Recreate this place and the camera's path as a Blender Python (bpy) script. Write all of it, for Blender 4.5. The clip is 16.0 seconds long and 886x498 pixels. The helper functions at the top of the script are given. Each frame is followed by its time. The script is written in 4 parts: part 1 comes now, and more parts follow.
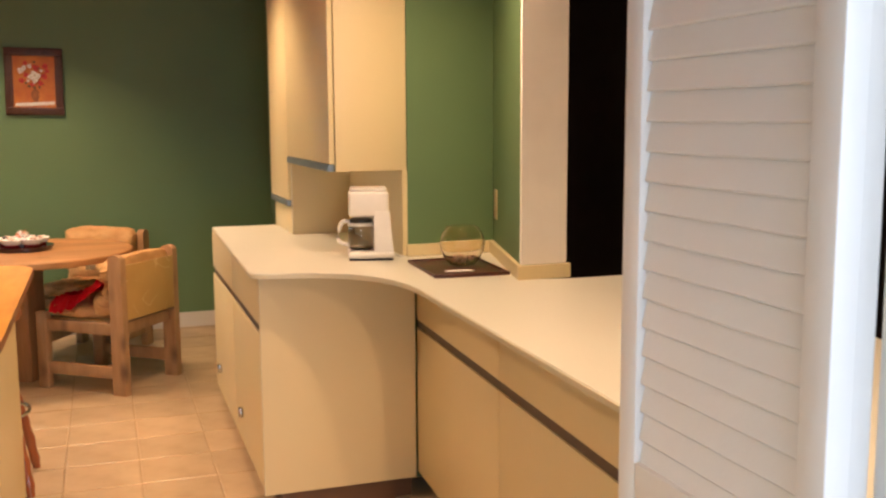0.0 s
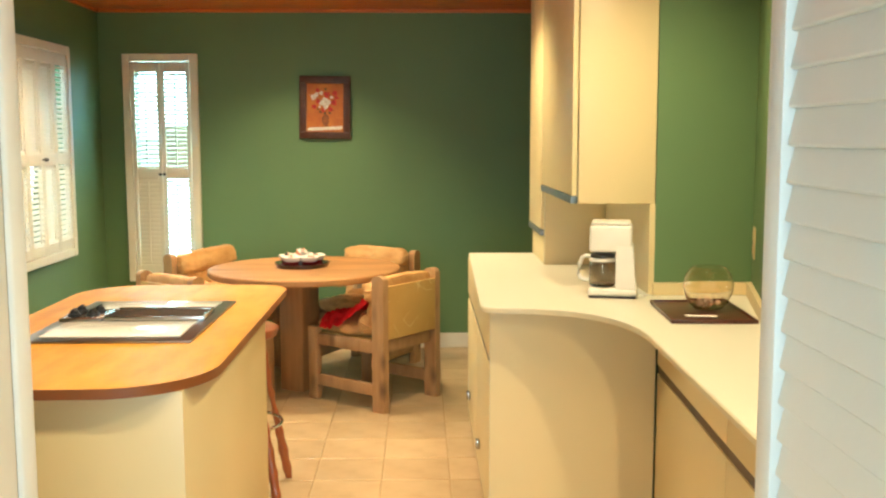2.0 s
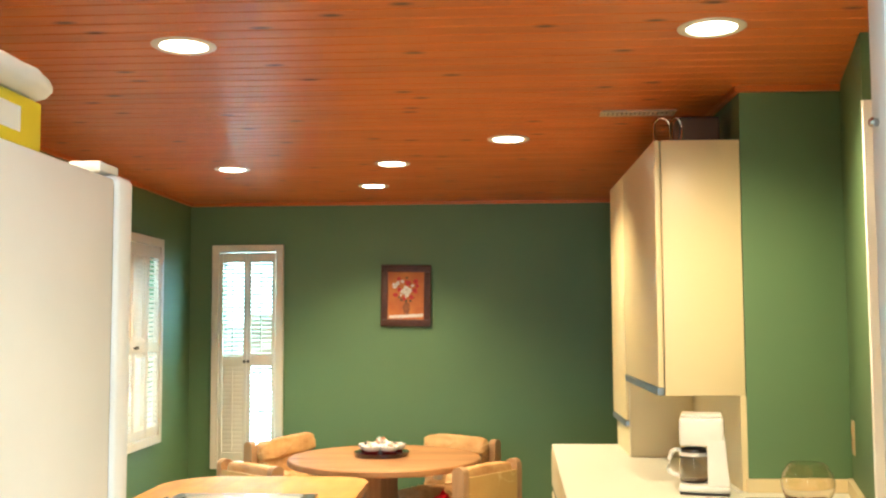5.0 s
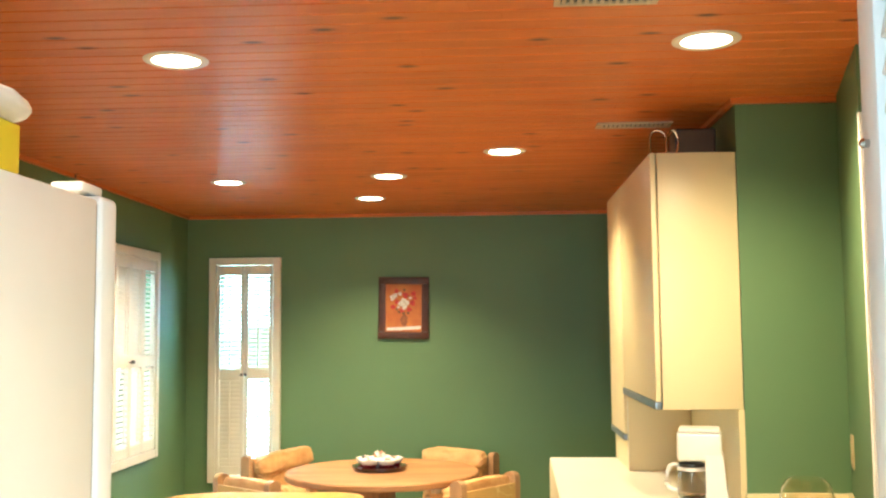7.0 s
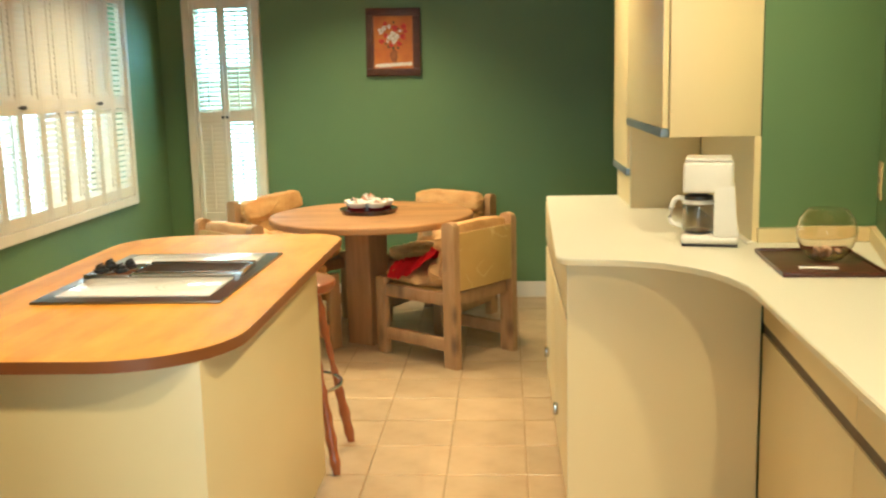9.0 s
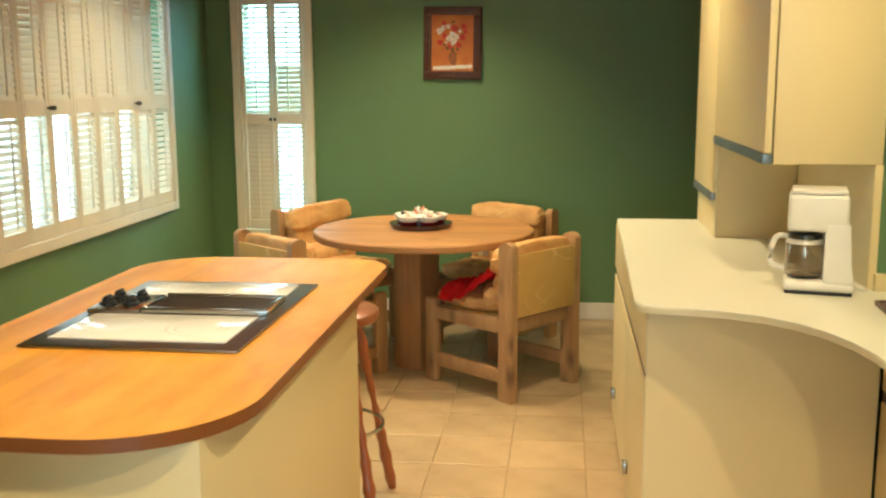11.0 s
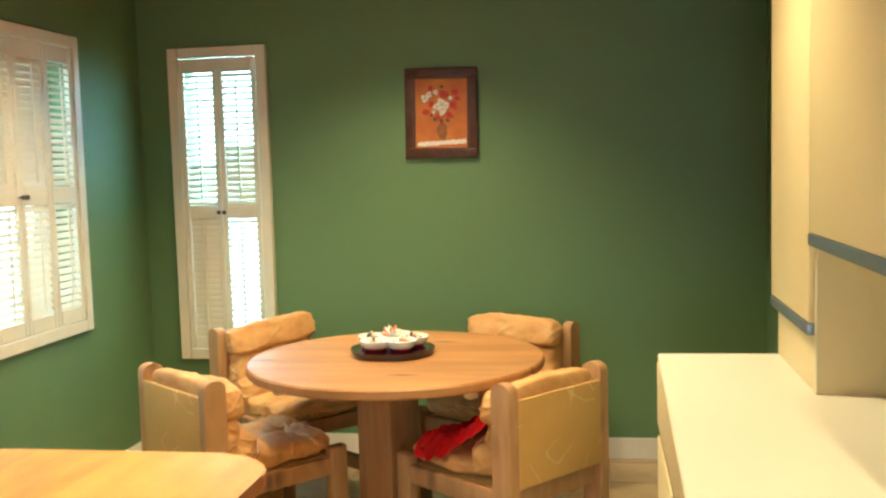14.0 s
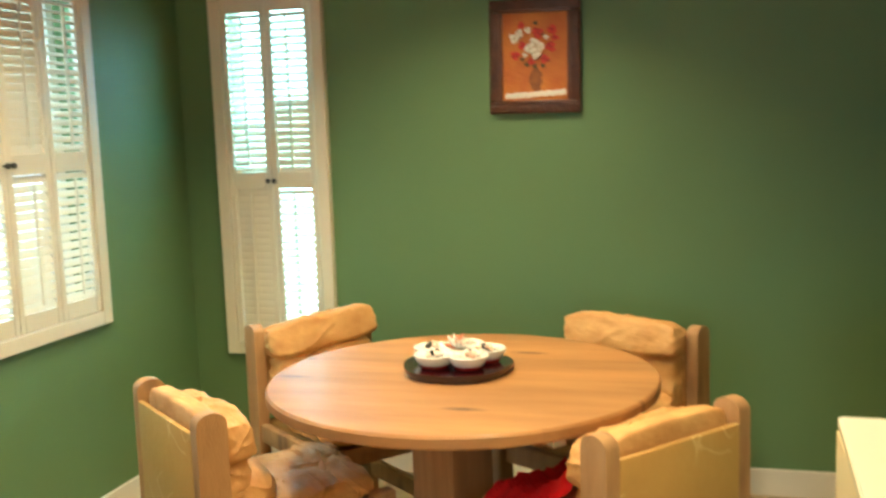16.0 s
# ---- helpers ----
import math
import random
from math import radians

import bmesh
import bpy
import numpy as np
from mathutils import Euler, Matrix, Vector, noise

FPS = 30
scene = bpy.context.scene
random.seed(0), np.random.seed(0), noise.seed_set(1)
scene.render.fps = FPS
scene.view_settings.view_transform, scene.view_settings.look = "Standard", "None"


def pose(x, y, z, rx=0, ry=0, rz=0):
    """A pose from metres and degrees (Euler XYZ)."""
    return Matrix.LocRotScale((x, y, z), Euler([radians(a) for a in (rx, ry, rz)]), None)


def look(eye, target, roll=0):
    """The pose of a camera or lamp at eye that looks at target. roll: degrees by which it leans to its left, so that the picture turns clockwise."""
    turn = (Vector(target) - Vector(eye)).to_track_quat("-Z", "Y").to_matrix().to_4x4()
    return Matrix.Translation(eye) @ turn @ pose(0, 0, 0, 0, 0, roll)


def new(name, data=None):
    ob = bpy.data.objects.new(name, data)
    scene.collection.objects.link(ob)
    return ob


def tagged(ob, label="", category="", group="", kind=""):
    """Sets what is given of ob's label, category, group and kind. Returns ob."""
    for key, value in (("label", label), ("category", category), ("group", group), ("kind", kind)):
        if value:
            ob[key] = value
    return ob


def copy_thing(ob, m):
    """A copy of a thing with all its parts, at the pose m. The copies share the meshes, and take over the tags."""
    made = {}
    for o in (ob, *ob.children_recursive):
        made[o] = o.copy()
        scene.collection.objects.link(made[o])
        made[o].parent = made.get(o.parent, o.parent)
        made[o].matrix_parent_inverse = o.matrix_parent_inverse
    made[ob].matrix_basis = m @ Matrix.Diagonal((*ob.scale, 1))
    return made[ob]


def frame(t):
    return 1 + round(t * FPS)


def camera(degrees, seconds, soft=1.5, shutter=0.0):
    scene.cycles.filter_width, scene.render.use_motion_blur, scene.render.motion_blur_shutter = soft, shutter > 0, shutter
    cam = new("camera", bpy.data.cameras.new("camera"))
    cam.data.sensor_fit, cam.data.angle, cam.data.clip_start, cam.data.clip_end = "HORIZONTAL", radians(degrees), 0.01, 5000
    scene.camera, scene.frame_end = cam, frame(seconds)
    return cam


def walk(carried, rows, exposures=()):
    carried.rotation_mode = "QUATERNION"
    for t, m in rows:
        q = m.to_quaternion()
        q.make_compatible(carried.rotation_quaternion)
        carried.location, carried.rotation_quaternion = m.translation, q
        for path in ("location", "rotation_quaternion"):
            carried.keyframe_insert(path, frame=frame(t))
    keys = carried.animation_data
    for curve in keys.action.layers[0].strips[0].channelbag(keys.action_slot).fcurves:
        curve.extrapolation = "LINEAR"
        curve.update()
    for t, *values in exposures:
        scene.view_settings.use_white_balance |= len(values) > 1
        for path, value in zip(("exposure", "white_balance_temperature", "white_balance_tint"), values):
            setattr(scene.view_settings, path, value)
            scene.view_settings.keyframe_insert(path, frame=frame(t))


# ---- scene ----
cam = camera(48.5, 16.0, soft=2.3, shutter=0.5)
METRES, EYE, TILT, LEAN, TURN = 4.0, 1.6, 0.0, 0.0, -17.5
PATH = [
    (0, (0.093, 0.498, 1.449), (0.74, 2.372, 1.183), -0.3),
    (0.5, (0.086, 0.535, 1.442), (0.636, 2.439, 1.173), -1.0),
    (1, (0.21, 0.568, 1.469), (0.463, 2.546, 1.307), 0.1),
    (1.5, (0.345, 0.624, 1.48), (0.406, 2.615, 1.3), 1.2),
    (2, (0.356, 0.608, 1.486), (0.402, 2.595, 1.26), -0.1),
    (2.5, (0.357, 0.598, 1.481), (0.377, 2.591, 1.312), -0.2),
    (3, (0.375, 0.652, 1.493), (0.335, 2.65, 1.392), -0.4),
    (3.5, (0.362, 0.638, 1.5), (0.341, 2.637, 1.454), -0.6),
    (4, (0.357, 0.622, 1.518), (0.316, 2.621, 1.535), -1.0),
    (4.5, (0.344, 0.605, 1.533), (0.272, 2.602, 1.609), -0.7),
    (4.7, (0.327, 0.599, 1.514), (0.224, 2.592, 1.649), -0.2),
    (7, (0.343, 0.62, 1.531), (0.238, 2.61, 1.696), -0.5),
    (7.5, (0.352, 0.653, 1.531), (0.277, 2.651, 1.569), -0.6),
    (8, (0.35, 0.728, 1.514), (0.275, 2.72, 1.362), -0.7),
    (8.5, (0.329, 0.895, 1.471), (0.222, 2.872, 1.193), -1.2),
    (9, (0.415, 1.028, 1.437), (0.286, 2.995, 1.1), -1.4),
    (9.2, (0.402, 1.028, 1.445), (0.153, 2.988, 1.131), 0.0),
    (11.3, (0.361, 1.611, 1.469), (0.123, 3.565, 1.117), -0.3),
    (11.5, (0.347, 1.721, 1.464), (0.029, 3.658, 1.079), 0.1),
    (12, (0.31, 1.92, 1.446), (0.012, 3.856, 1.041), -1.4),
    (12.5, (0.354, 2.095, 1.455), (0.117, 4.032, 1.018), -1.8),
    (13, (0.42, 2.292, 1.457), (0.067, 4.214, 1.031), -1.6),
    (13.5, (0.411, 2.481, 1.444), (0.077, 4.43, 1.144), -1.7),
    (14, (0.44, 2.759, 1.45), (0.128, 4.727, 1.276), -1.6),
    (14.5, (0.437, 3.006, 1.47), (0.079, 4.967, 1.305), -1.5),
    (15, (0.41, 3.248, 1.435), (-0.036, 5.179, 1.169), -1.4),
    (15.5, (0.353, 3.486, 1.456), (-0.051, 5.418, 1.137), -3.5),
    (16, (0.409, 3.695, 1.444), (-0.145, 5.6, 1.193), -2.0),
]
walk(cam, [(t, look(eye, target, roll)) for t, eye, target, roll in PATH],
     exposures=[(0.0, -0.3, 6900, 38), (0.5, 0.05, 6800, 16), (1.5, 0.16, 6500, 10), (3.5, 0.16, 6400, 10), (4.5, 0.26, 6100, 14), (7.0, 0.58, 6000, 14), (7.7, 0.38, 6050, 9), (8.5, 0.14, 6150, 7),
                (11.5, -0.18, 6460, 6), (13.0, -0.16, 6480, 8), (14.0, 0.07, 6330, 9), (15.0, 0.0, 6380, 7), (16.0, 0.0, 6330, 6)])

# ---- world and light ----
FAR, WEST, CEIL, SOUTH = 7.49, -1.84, 2.355, 1.19
world = bpy.data.worlds.new("world")
scene.world = world
world.use_nodes = True
sky = world.node_tree.nodes.new("ShaderNodeTexSky")
sky.sky_type, sky.sun_disc, sky.sun_elevation, sky.sun_rotation = "NISHITA", False, radians(42), radians(200)
world.node_tree.links.new(sky.outputs[0], world.node_tree.nodes["Background"].inputs[0])
world.node_tree.nodes["Background"].inputs[1].default_value = 0.15


def lamp(name, kind, m, watts, colour, **more):
    data = bpy.data.lights.new(name, kind)
    data.energy, data.color = watts, colour
    for key, value in more.items():
        if key == "size":
            data.size = value
        elif key == "size_y":
            data.shape, data.size_y = "RECTANGLE", value
        elif key == "angle":
            data.angle = value
        elif key == "spot":
            data.spot_size, data.spot_blend = value
        elif key == "radius":
            data.shadow_soft_size = value
    ob = new(name, data)
    ob.matrix_world = m
    return ob


lamp("sun", "SUN", pose(0, 0, 8, 48, 0, 20), 3.0, (1.0, 0.95, 0.86), angle=radians(0.5))
# two added downlights out of view, to brighten the near counter and island
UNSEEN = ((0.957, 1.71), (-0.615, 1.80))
DOWNLIGHTS = ((-0.615, 3.50), (0.957, 3.42), (0.394, 5.13), (-1.12, 5.93), (-0.218, 5.80), (-0.424, 6.66))
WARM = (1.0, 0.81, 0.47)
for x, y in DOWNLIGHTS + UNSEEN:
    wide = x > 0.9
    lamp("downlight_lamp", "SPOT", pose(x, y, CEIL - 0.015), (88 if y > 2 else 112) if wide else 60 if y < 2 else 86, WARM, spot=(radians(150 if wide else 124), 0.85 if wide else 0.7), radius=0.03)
lamp("window_light", "AREA", look((-2.05, 5.93, 1.4), (0, 5.93, 1.2)), 56, (0.56, 0.87, 1.0), size=1.8, size_y=1.3)
lamp("window_light", "AREA", look((-1.42, 7.72, 1.3), (-1.42, 5, 1.2)), 64, (0.36, 0.84, 1.0), size=0.45, size_y=1.5)
lamp("window_light", "AREA", look((0.62, -2.58, 1.35), (0.45, 0, 1.3)), 160, (0.56, 0.85, 1.0), size=2.5, size_y=1.5)


# ---- materials ----
def material(name, colour, rough=0.5, metal=0.0, second=None, scale=8.0, stretch=(1, 1, 1), spread=0.5, bump=0.0,
             bump_scale=60.0, vary=0.0, coat=0.0, sheen=0.0, rough_vary=0.06, coat_rough=0.2):
    m = bpy.data.materials.new(name)
    m.use_nodes = True
    nt = m.node_tree
    bsdf = nt.nodes["Principled BSDF"]
    bsdf.inputs["Roughness"].default_value = rough
    bsdf.inputs["Metallic"].default_value = metal
    bsdf.inputs["Coat Weight"].default_value = coat
    bsdf.inputs["Coat Roughness"].default_value = coat_rough
    bsdf.inputs["Sheen Weight"].default_value = sheen
    coord = nt.nodes.new("ShaderNodeTexCoord")
    mapping = nt.nodes.new("ShaderNodeMapping")
    mapping.inputs["Scale"].default_value = stretch
    nt.links.new(coord.outputs["Object"], mapping.inputs[0])
    big = nt.nodes.new("ShaderNodeTexNoise")
    big.inputs["Scale"].default_value, big.inputs["Detail"].default_value = scale, 5
    nt.links.new(mapping.outputs[0], big.inputs[0])
    ramp = nt.nodes.new("ShaderNodeMapRange")
    ramp.inputs[1].default_value, ramp.inputs[2].default_value = 0.5 - spread / 2, 0.5 + spread / 2
    nt.links.new(big.outputs[0], ramp.inputs[0])
    mix = nt.nodes.new("ShaderNodeMix")
    mix.data_type = "RGBA"
    other = second or tuple(c * 0.88 for c in colour)
    mix.inputs[6].default_value, mix.inputs[7].default_value = (*colour, 1), (*other, 1)
    nt.links.new(ramp.outputs[0], mix.inputs[0])
    out = mix.outputs[2]
    if vary:
        info = nt.nodes.new("ShaderNodeObjectInfo")
        span = nt.nodes.new("ShaderNodeMapRange")
        span.inputs[3].default_value, span.inputs[4].default_value = 1 - vary, 1 + vary
        nt.links.new(info.outputs["Random"], span.inputs[0])
        hsv = nt.nodes.new("ShaderNodeHueSaturation")
        nt.links.new(span.outputs[0], hsv.inputs["Value"])
        nt.links.new(out, hsv.inputs["Color"])
        out = hsv.outputs[0]
    nt.links.new(out, bsdf.inputs["Base Color"])
    if rough_vary:
        rr = nt.nodes.new("ShaderNodeMapRange")
        rr.inputs[3].default_value, rr.inputs[4].default_value = max(rough - rough_vary, 0.02), min(rough + rough_vary, 1)
        nt.links.new(big.outputs[0], rr.inputs[0])
        nt.links.new(rr.outputs[0], bsdf.inputs["Roughness"])
    if bump:
        fine = nt.nodes.new("ShaderNodeTexNoise")
        fine.inputs["Scale"].default_value, fine.inputs["Detail"].default_value = bump_scale, 4
        nt.links.new(mapping.outputs[0], fine.inputs[0])
        b = nt.nodes.new("ShaderNodeBump")
        b.inputs["Strength"].default_value, b.inputs["Distance"].default_value = bump, 0.01
        nt.links.new(fine.outputs[0], b.inputs["Height"])
        nt.links.new(b.outputs[0], bsdf.inputs["Normal"])
    return m


def glow(name, colour, strength):
    m = bpy.data.materials.new(name)
    m.use_nodes = True
    b = m.node_tree.nodes["Principled BSDF"]
    b.inputs["Base Color"].default_value = (0.8, 0.8, 0.8, 1)
    b.inputs["Emission Color"].default_value, b.inputs["Emission Strength"].default_value = (*colour, 1), strength
    return m


def glass(name, tint=(1, 1, 1), rough=0.0, ior=1.45):
    m = bpy.data.materials.new(name)
    m.use_nodes = True
    b = m.node_tree.nodes["Principled BSDF"]
    b.inputs["Base Color"].default_value = (*tint, 1)
    b.inputs["Roughness"].default_value, b.inputs["IOR"].default_value = rough, ior
    b.inputs["Transmission Weight"].default_value = 1
    return m


def knotted(name, light, dark, knot, scale=(1.2, 14, 14), rough=0.3, coat=0.4, vary=0.12, island=False, knots=2.2,
            knot_map=(0.35, 1.3, 1.3), bump=0.08, plank=None, knot_size=0.085, flat=True):
    """Wood whose grain runs along x: bands of noise, and small dark knots."""
    m = material(name, light, rough, 0, dark, 3.0, scale, 0.55, bump, 40, 0 if island else vary, coat)
    nt = m.node_tree
    bsdf = nt.nodes["Principled BSDF"]
    before = bsdf.inputs["Base Color"].links[0].from_socket
    coord = nt.nodes.new("ShaderNodeTexCoord")
    mapping = nt.nodes.new("ShaderNodeMapping")
    mapping.inputs["Scale"].default_value = knot_map
    nt.links.new(coord.outputs["Object"], mapping.inputs[0])
    cells = nt.nodes.new("ShaderNodeTexVoronoi")
    cells.voronoi_dimensions = "2D" if flat else "3D"
    cells.inputs["Scale"].default_value = knots
    nt.links.new(mapping.outputs[0], cells.inputs[0])
    near = nt.nodes.new("ShaderNodeMapRange")
    near.inputs[1].default_value, near.inputs[2].default_value = knot_size / 4, knot_size
    near.inputs[3].default_value, near.inputs[4].default_value = 1, 0
    nt.links.new(cells.outputs["Distance"], near.inputs[0])
    mix = nt.nodes.new("ShaderNodeMix")
    mix.data_type = "RGBA"
    mix.inputs[7].default_value = (*knot, 1)
    nt.links.new(near.outputs[0], mix.inputs[0])
    if island:
        geo = nt.nodes.new("ShaderNodeNewGeometry")
        span = nt.nodes.new("ShaderNodeMapRange")
        span.inputs[3].default_value, span.inputs[4].default_value = 1 - vary, 1 + vary
        nt.links.new(geo.outputs["Random Per Island"], span.inputs[0])
        hsv = nt.nodes.new("ShaderNodeHueSaturation")
        nt.links.new(span.outputs[0], hsv.inputs["Value"])
        nt.links.new(before, hsv.inputs["Color"])
        before = hsv.outputs[0]
    if plank:
        # boards side by side: each has its own tone, and thin darker joints
        axis, width, amount = plank
        sep = nt.nodes.new("ShaderNodeSeparateXYZ")
        nt.links.new(coord.outputs["Object"], sep.inputs[0])
        div = nt.nodes.new("ShaderNodeMath")
        div.operation = "DIVIDE"
        div.inputs[1].default_value = width
        nt.links.new(sep.outputs[axis - 1], div.inputs[0])
        cell = nt.nodes.new("ShaderNodeMath")
        cell.operation = "FLOOR"
        nt.links.new(div.outputs[0], cell.inputs[0])
        rnd = nt.nodes.new("ShaderNodeTexWhiteNoise")
        rnd.noise_dimensions = "1D"
        nt.links.new(cell.outputs[0], rnd.inputs["W"])
        tone = nt.nodes.new("ShaderNodeMapRange")
        tone.inputs[3].default_value, tone.inputs[4].default_value = 1 - amount, 1 + amount
        nt.links.new(rnd.outputs["Value"], tone.inputs[0])
        hsv = nt.nodes.new("ShaderNodeHueSaturation")
        nt.links.new(tone.outputs[0], hsv.inputs["Value"])
        nt.links.new(before, hsv.inputs["Color"])
        before = hsv.outputs[0]
    nt.links.new(before, mix.inputs[6])
    nt.links.new(mix.outputs[2], bsdf.inputs["Base Color"])
    return m


def scratched(name, light, dark, pale):
    """Smooth leather with pale curved scuffs."""
    m = material(name, light, 0.45, 0, dark, 3.0, (1, 1, 1), 0.5, 0.15, 40)
    nt = m.node_tree
    bsdf = nt.nodes["Principled BSDF"]
    before = bsdf.inputs["Base Color"].links[0].from_socket
    coord = nt.nodes.new("ShaderNodeTexCoord")
    tex = nt.nodes.new("ShaderNodeTexNoise")
    tex.inputs["Scale"].default_value, tex.inputs["Detail"].default_value = 6.5, 1.0
    nt.links.new(coord.outputs["Object"], tex.inputs[0])
    off = nt.nodes.new("ShaderNodeMath")
    off.operation = "SUBTRACT"
    off.inputs[1].default_value = 0.5
    nt.links.new(tex.outputs[0], off.inputs[0])
    size = nt.nodes.new("ShaderNodeMath")
    size.operation = "ABSOLUTE"
    nt.links.new(off.outputs[0], size.inputs[0])
    line = nt.nodes.new("ShaderNodeMapRange")
    line.inputs[1].default_value, line.inputs[2].default_value = 0.003, 0.014
    line.inputs[3].default_value, line.inputs[4].default_value = 0.55, 0
    nt.links.new(size.outputs[0], line.inputs[0])
    mix = nt.nodes.new("ShaderNodeMix")
    mix.data_type = "RGBA"
    mix.inputs[7].default_value = (*pale, 1)
    patch = nt.nodes.new("ShaderNodeTexNoise")
    patch.inputs["Scale"].default_value, patch.inputs["Detail"].default_value = 9, 1
    nt.links.new(coord.outputs["Object"], patch.inputs[0])
    mask = nt.nodes.new("ShaderNodeMapRange")
    mask.inputs[1].default_value, mask.inputs[2].default_value = 0.47, 0.56
    nt.links.new(patch.outputs[0], mask.inputs[0])
    both = nt.nodes.new("ShaderNodeMath")
    both.operation = "MULTIPLY"
    nt.links.new(line.outputs[0], both.inputs[0])
    nt.links.new(mask.outputs[0], both.inputs[1])
    nt.links.new(both.outputs[0], mix.inputs[0])
    nt.links.new(before, mix.inputs[6])
    nt.links.new(mix.outputs[2], bsdf.inputs["Base Color"])
    return m


GREEN = material("green wall paint", (0.118, 0.215, 0.092), 0.56, second=(0.105, 0.19, 0.086), scale=1.6, bump=0.12, bump_scale=180)
CREAM_WALL = material("cream wall paint", (0.72, 0.68, 0.58), 0.6, scale=2, bump=0.1, bump_scale=150)
TRIM = material("white trim paint", (0.74, 0.70, 0.62), 0.4, scale=5, bump=0.05)
CASING = material("bright white casing paint", (0.86, 0.83, 0.78), 0.45, scale=5, bump=0.05)
SHUTTER = material("cream shutter paint", (0.74, 0.68, 0.56), 0.42, second=(0.68, 0.62, 0.50), scale=6, bump=0.05)
DOORWHITE = material("white door paint", (0.76, 0.77, 0.76), 0.42, second=(0.70, 0.71, 0.70), scale=5, bump=0.06)
LAMINATE = material("cream laminate", (0.72, 0.595, 0.335), 0.38, second=(0.69, 0.565, 0.315), scale=1.5, bump=0.03, bump_scale=200)
COUNTER = material("pale counter laminate", (0.66, 0.65, 0.55), 0.34, second=(0.65, 0.64, 0.54), scale=3, rough_vary=0.02)
EDGEBAND = material("cream edge laminate", (0.66, 0.60, 0.42), 0.36, second=(0.62, 0.56, 0.38), scale=4)
TOEKICK = material("brown toe kick", (0.16, 0.08, 0.04), 0.5)
STRIP = material("blue grey pull strip", (0.20, 0.25, 0.29), 0.35, 0.6)
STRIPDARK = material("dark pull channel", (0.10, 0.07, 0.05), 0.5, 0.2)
PINE = knotted("varnished pine board", (0.62, 0.165, 0.022), (0.50, 0.115, 0.014), (0.07, 0.014, 0.005), (0.9, 6, 6), rough=0.43, coat=0.07, island=True, vary=0.07, knots=2.3, knot_map=(0.75, 1.7, 1.7), knot_size=0.075)
BUTCHER = knotted("butcher block", (0.82, 0.42, 0.055), (0.66, 0.275, 0.026), (0.48, 0.18, 0.035), (5, 1.8, 4), 0.48, 0.03, 0.05, knots=1.0, knot_size=0.05, plank=(1, 0.062, 0.12))
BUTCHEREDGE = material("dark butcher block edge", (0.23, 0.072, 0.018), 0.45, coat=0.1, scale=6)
TABLEWOOD = knotted("oak table wood", (0.45, 0.220, 0.076), (0.29, 0.128, 0.042), (0.09, 0.034, 0.014), (0.8, 4.5, 4.5), 0.54, 0.05, 0.04, knots=3.0, knot_size=0.075, plank=(2, 0.115, 0.14))
POSTWOOD = knotted("weathered post wood", (0.48, 0.28, 0.125), (0.33, 0.17, 0.072), (0.16, 0.085, 0.045), (8, 8, 1.6), 0.60, 0, 0.08, knots=7, knot_map=(1.2, 1.2, 0.6), bump=0.35, knot_size=0.30, flat=False)
OAKPOST = material("oak post wood", (0.45, 0.22, 0.085), 0.5, second=(0.30, 0.135, 0.048), scale=5, stretch=(6, 6, 0.7), bump=0.15)
STOOLWOOD = material("red brown stool wood", (0.37, 0.10, 0.028), 0.3, second=(0.26, 0.065, 0.02), scale=8, stretch=(3, 3, 0.5), coat=0.4)
LEATHER = material("tan leather", (0.71, 0.41, 0.16), 0.62, second=(0.50, 0.245, 0.075), scale=8, stretch=(1.2, 2, 2), spread=0.45, bump=0.8, bump_scale=12)
PANEL = scratched("flat tan leather", (0.60, 0.37, 0.115), (0.46, 0.265, 0.075), (0.74, 0.56, 0.27))
RED = material("red cloth", (0.92, 0.006, 0.012), 0.8, second=(0.78, 0.005, 0.01), scale=25, bump=0.4, bump_scale=90)
BLACK = material("black plastic", (0.012, 0.011, 0.011), 0.4)
STEEL = material("brushed steel", (0.50, 0.49, 0.47), 0.24, 1.0, scale=12, stretch=(1, 10, 1))
HOBSTEEL = material("hob frame steel", (0.31, 0.30, 0.29), 0.30, 1.0, scale=12, stretch=(1, 10, 1))
DARKSTEEL = material("dark steel", (0.10, 0.095, 0.09), 0.3, 0.9)
CHROME = material("chrome", (0.75, 0.75, 0.75), 0.1, 1.0)
HOBGLASS = material("white hob glass", (0.92, 0.93, 0.92), 0.07, rough_vary=0.02)
HOBRING = material("grey hob ring", (0.80, 0.80, 0.77), 0.10, rough_vary=0.02)
WHITEPLASTIC = material("white appliance plastic", (0.78, 0.76, 0.70), 0.35)
FRIDGE = material("white fridge enamel", (0.80, 0.85, 0.87), 0.3, scale=3, bump=0.06, bump_scale=300)
GASKET = material("grey gasket", (0.22, 0.24, 0.25), 0.6)
YELLOW = material("yellow carton", (0.75, 0.60, 0.02), 0.45)
PAPER = material("white paper", (0.78, 0.77, 0.74), 0.6)
TILE = material("beige floor tile", (0.56, 0.41, 0.245), 0.34, second=(0.42, 0.285, 0.155), scale=7, spread=0.5, bump=0.1, bump_scale=24, vary=0.07)
GROUT = material("brown grout", (0.47, 0.335, 0.195), 0.8, bump=0.2)
BEIGE = material("beige switch plate", (0.60, 0.46, 0.24), 0.4)
TRAYWOOD = material("dark brown tray", (0.085, 0.022, 0.013), 0.3, second=(0.05, 0.014, 0.009), stretch=(2, 12, 2), coat=0.2)
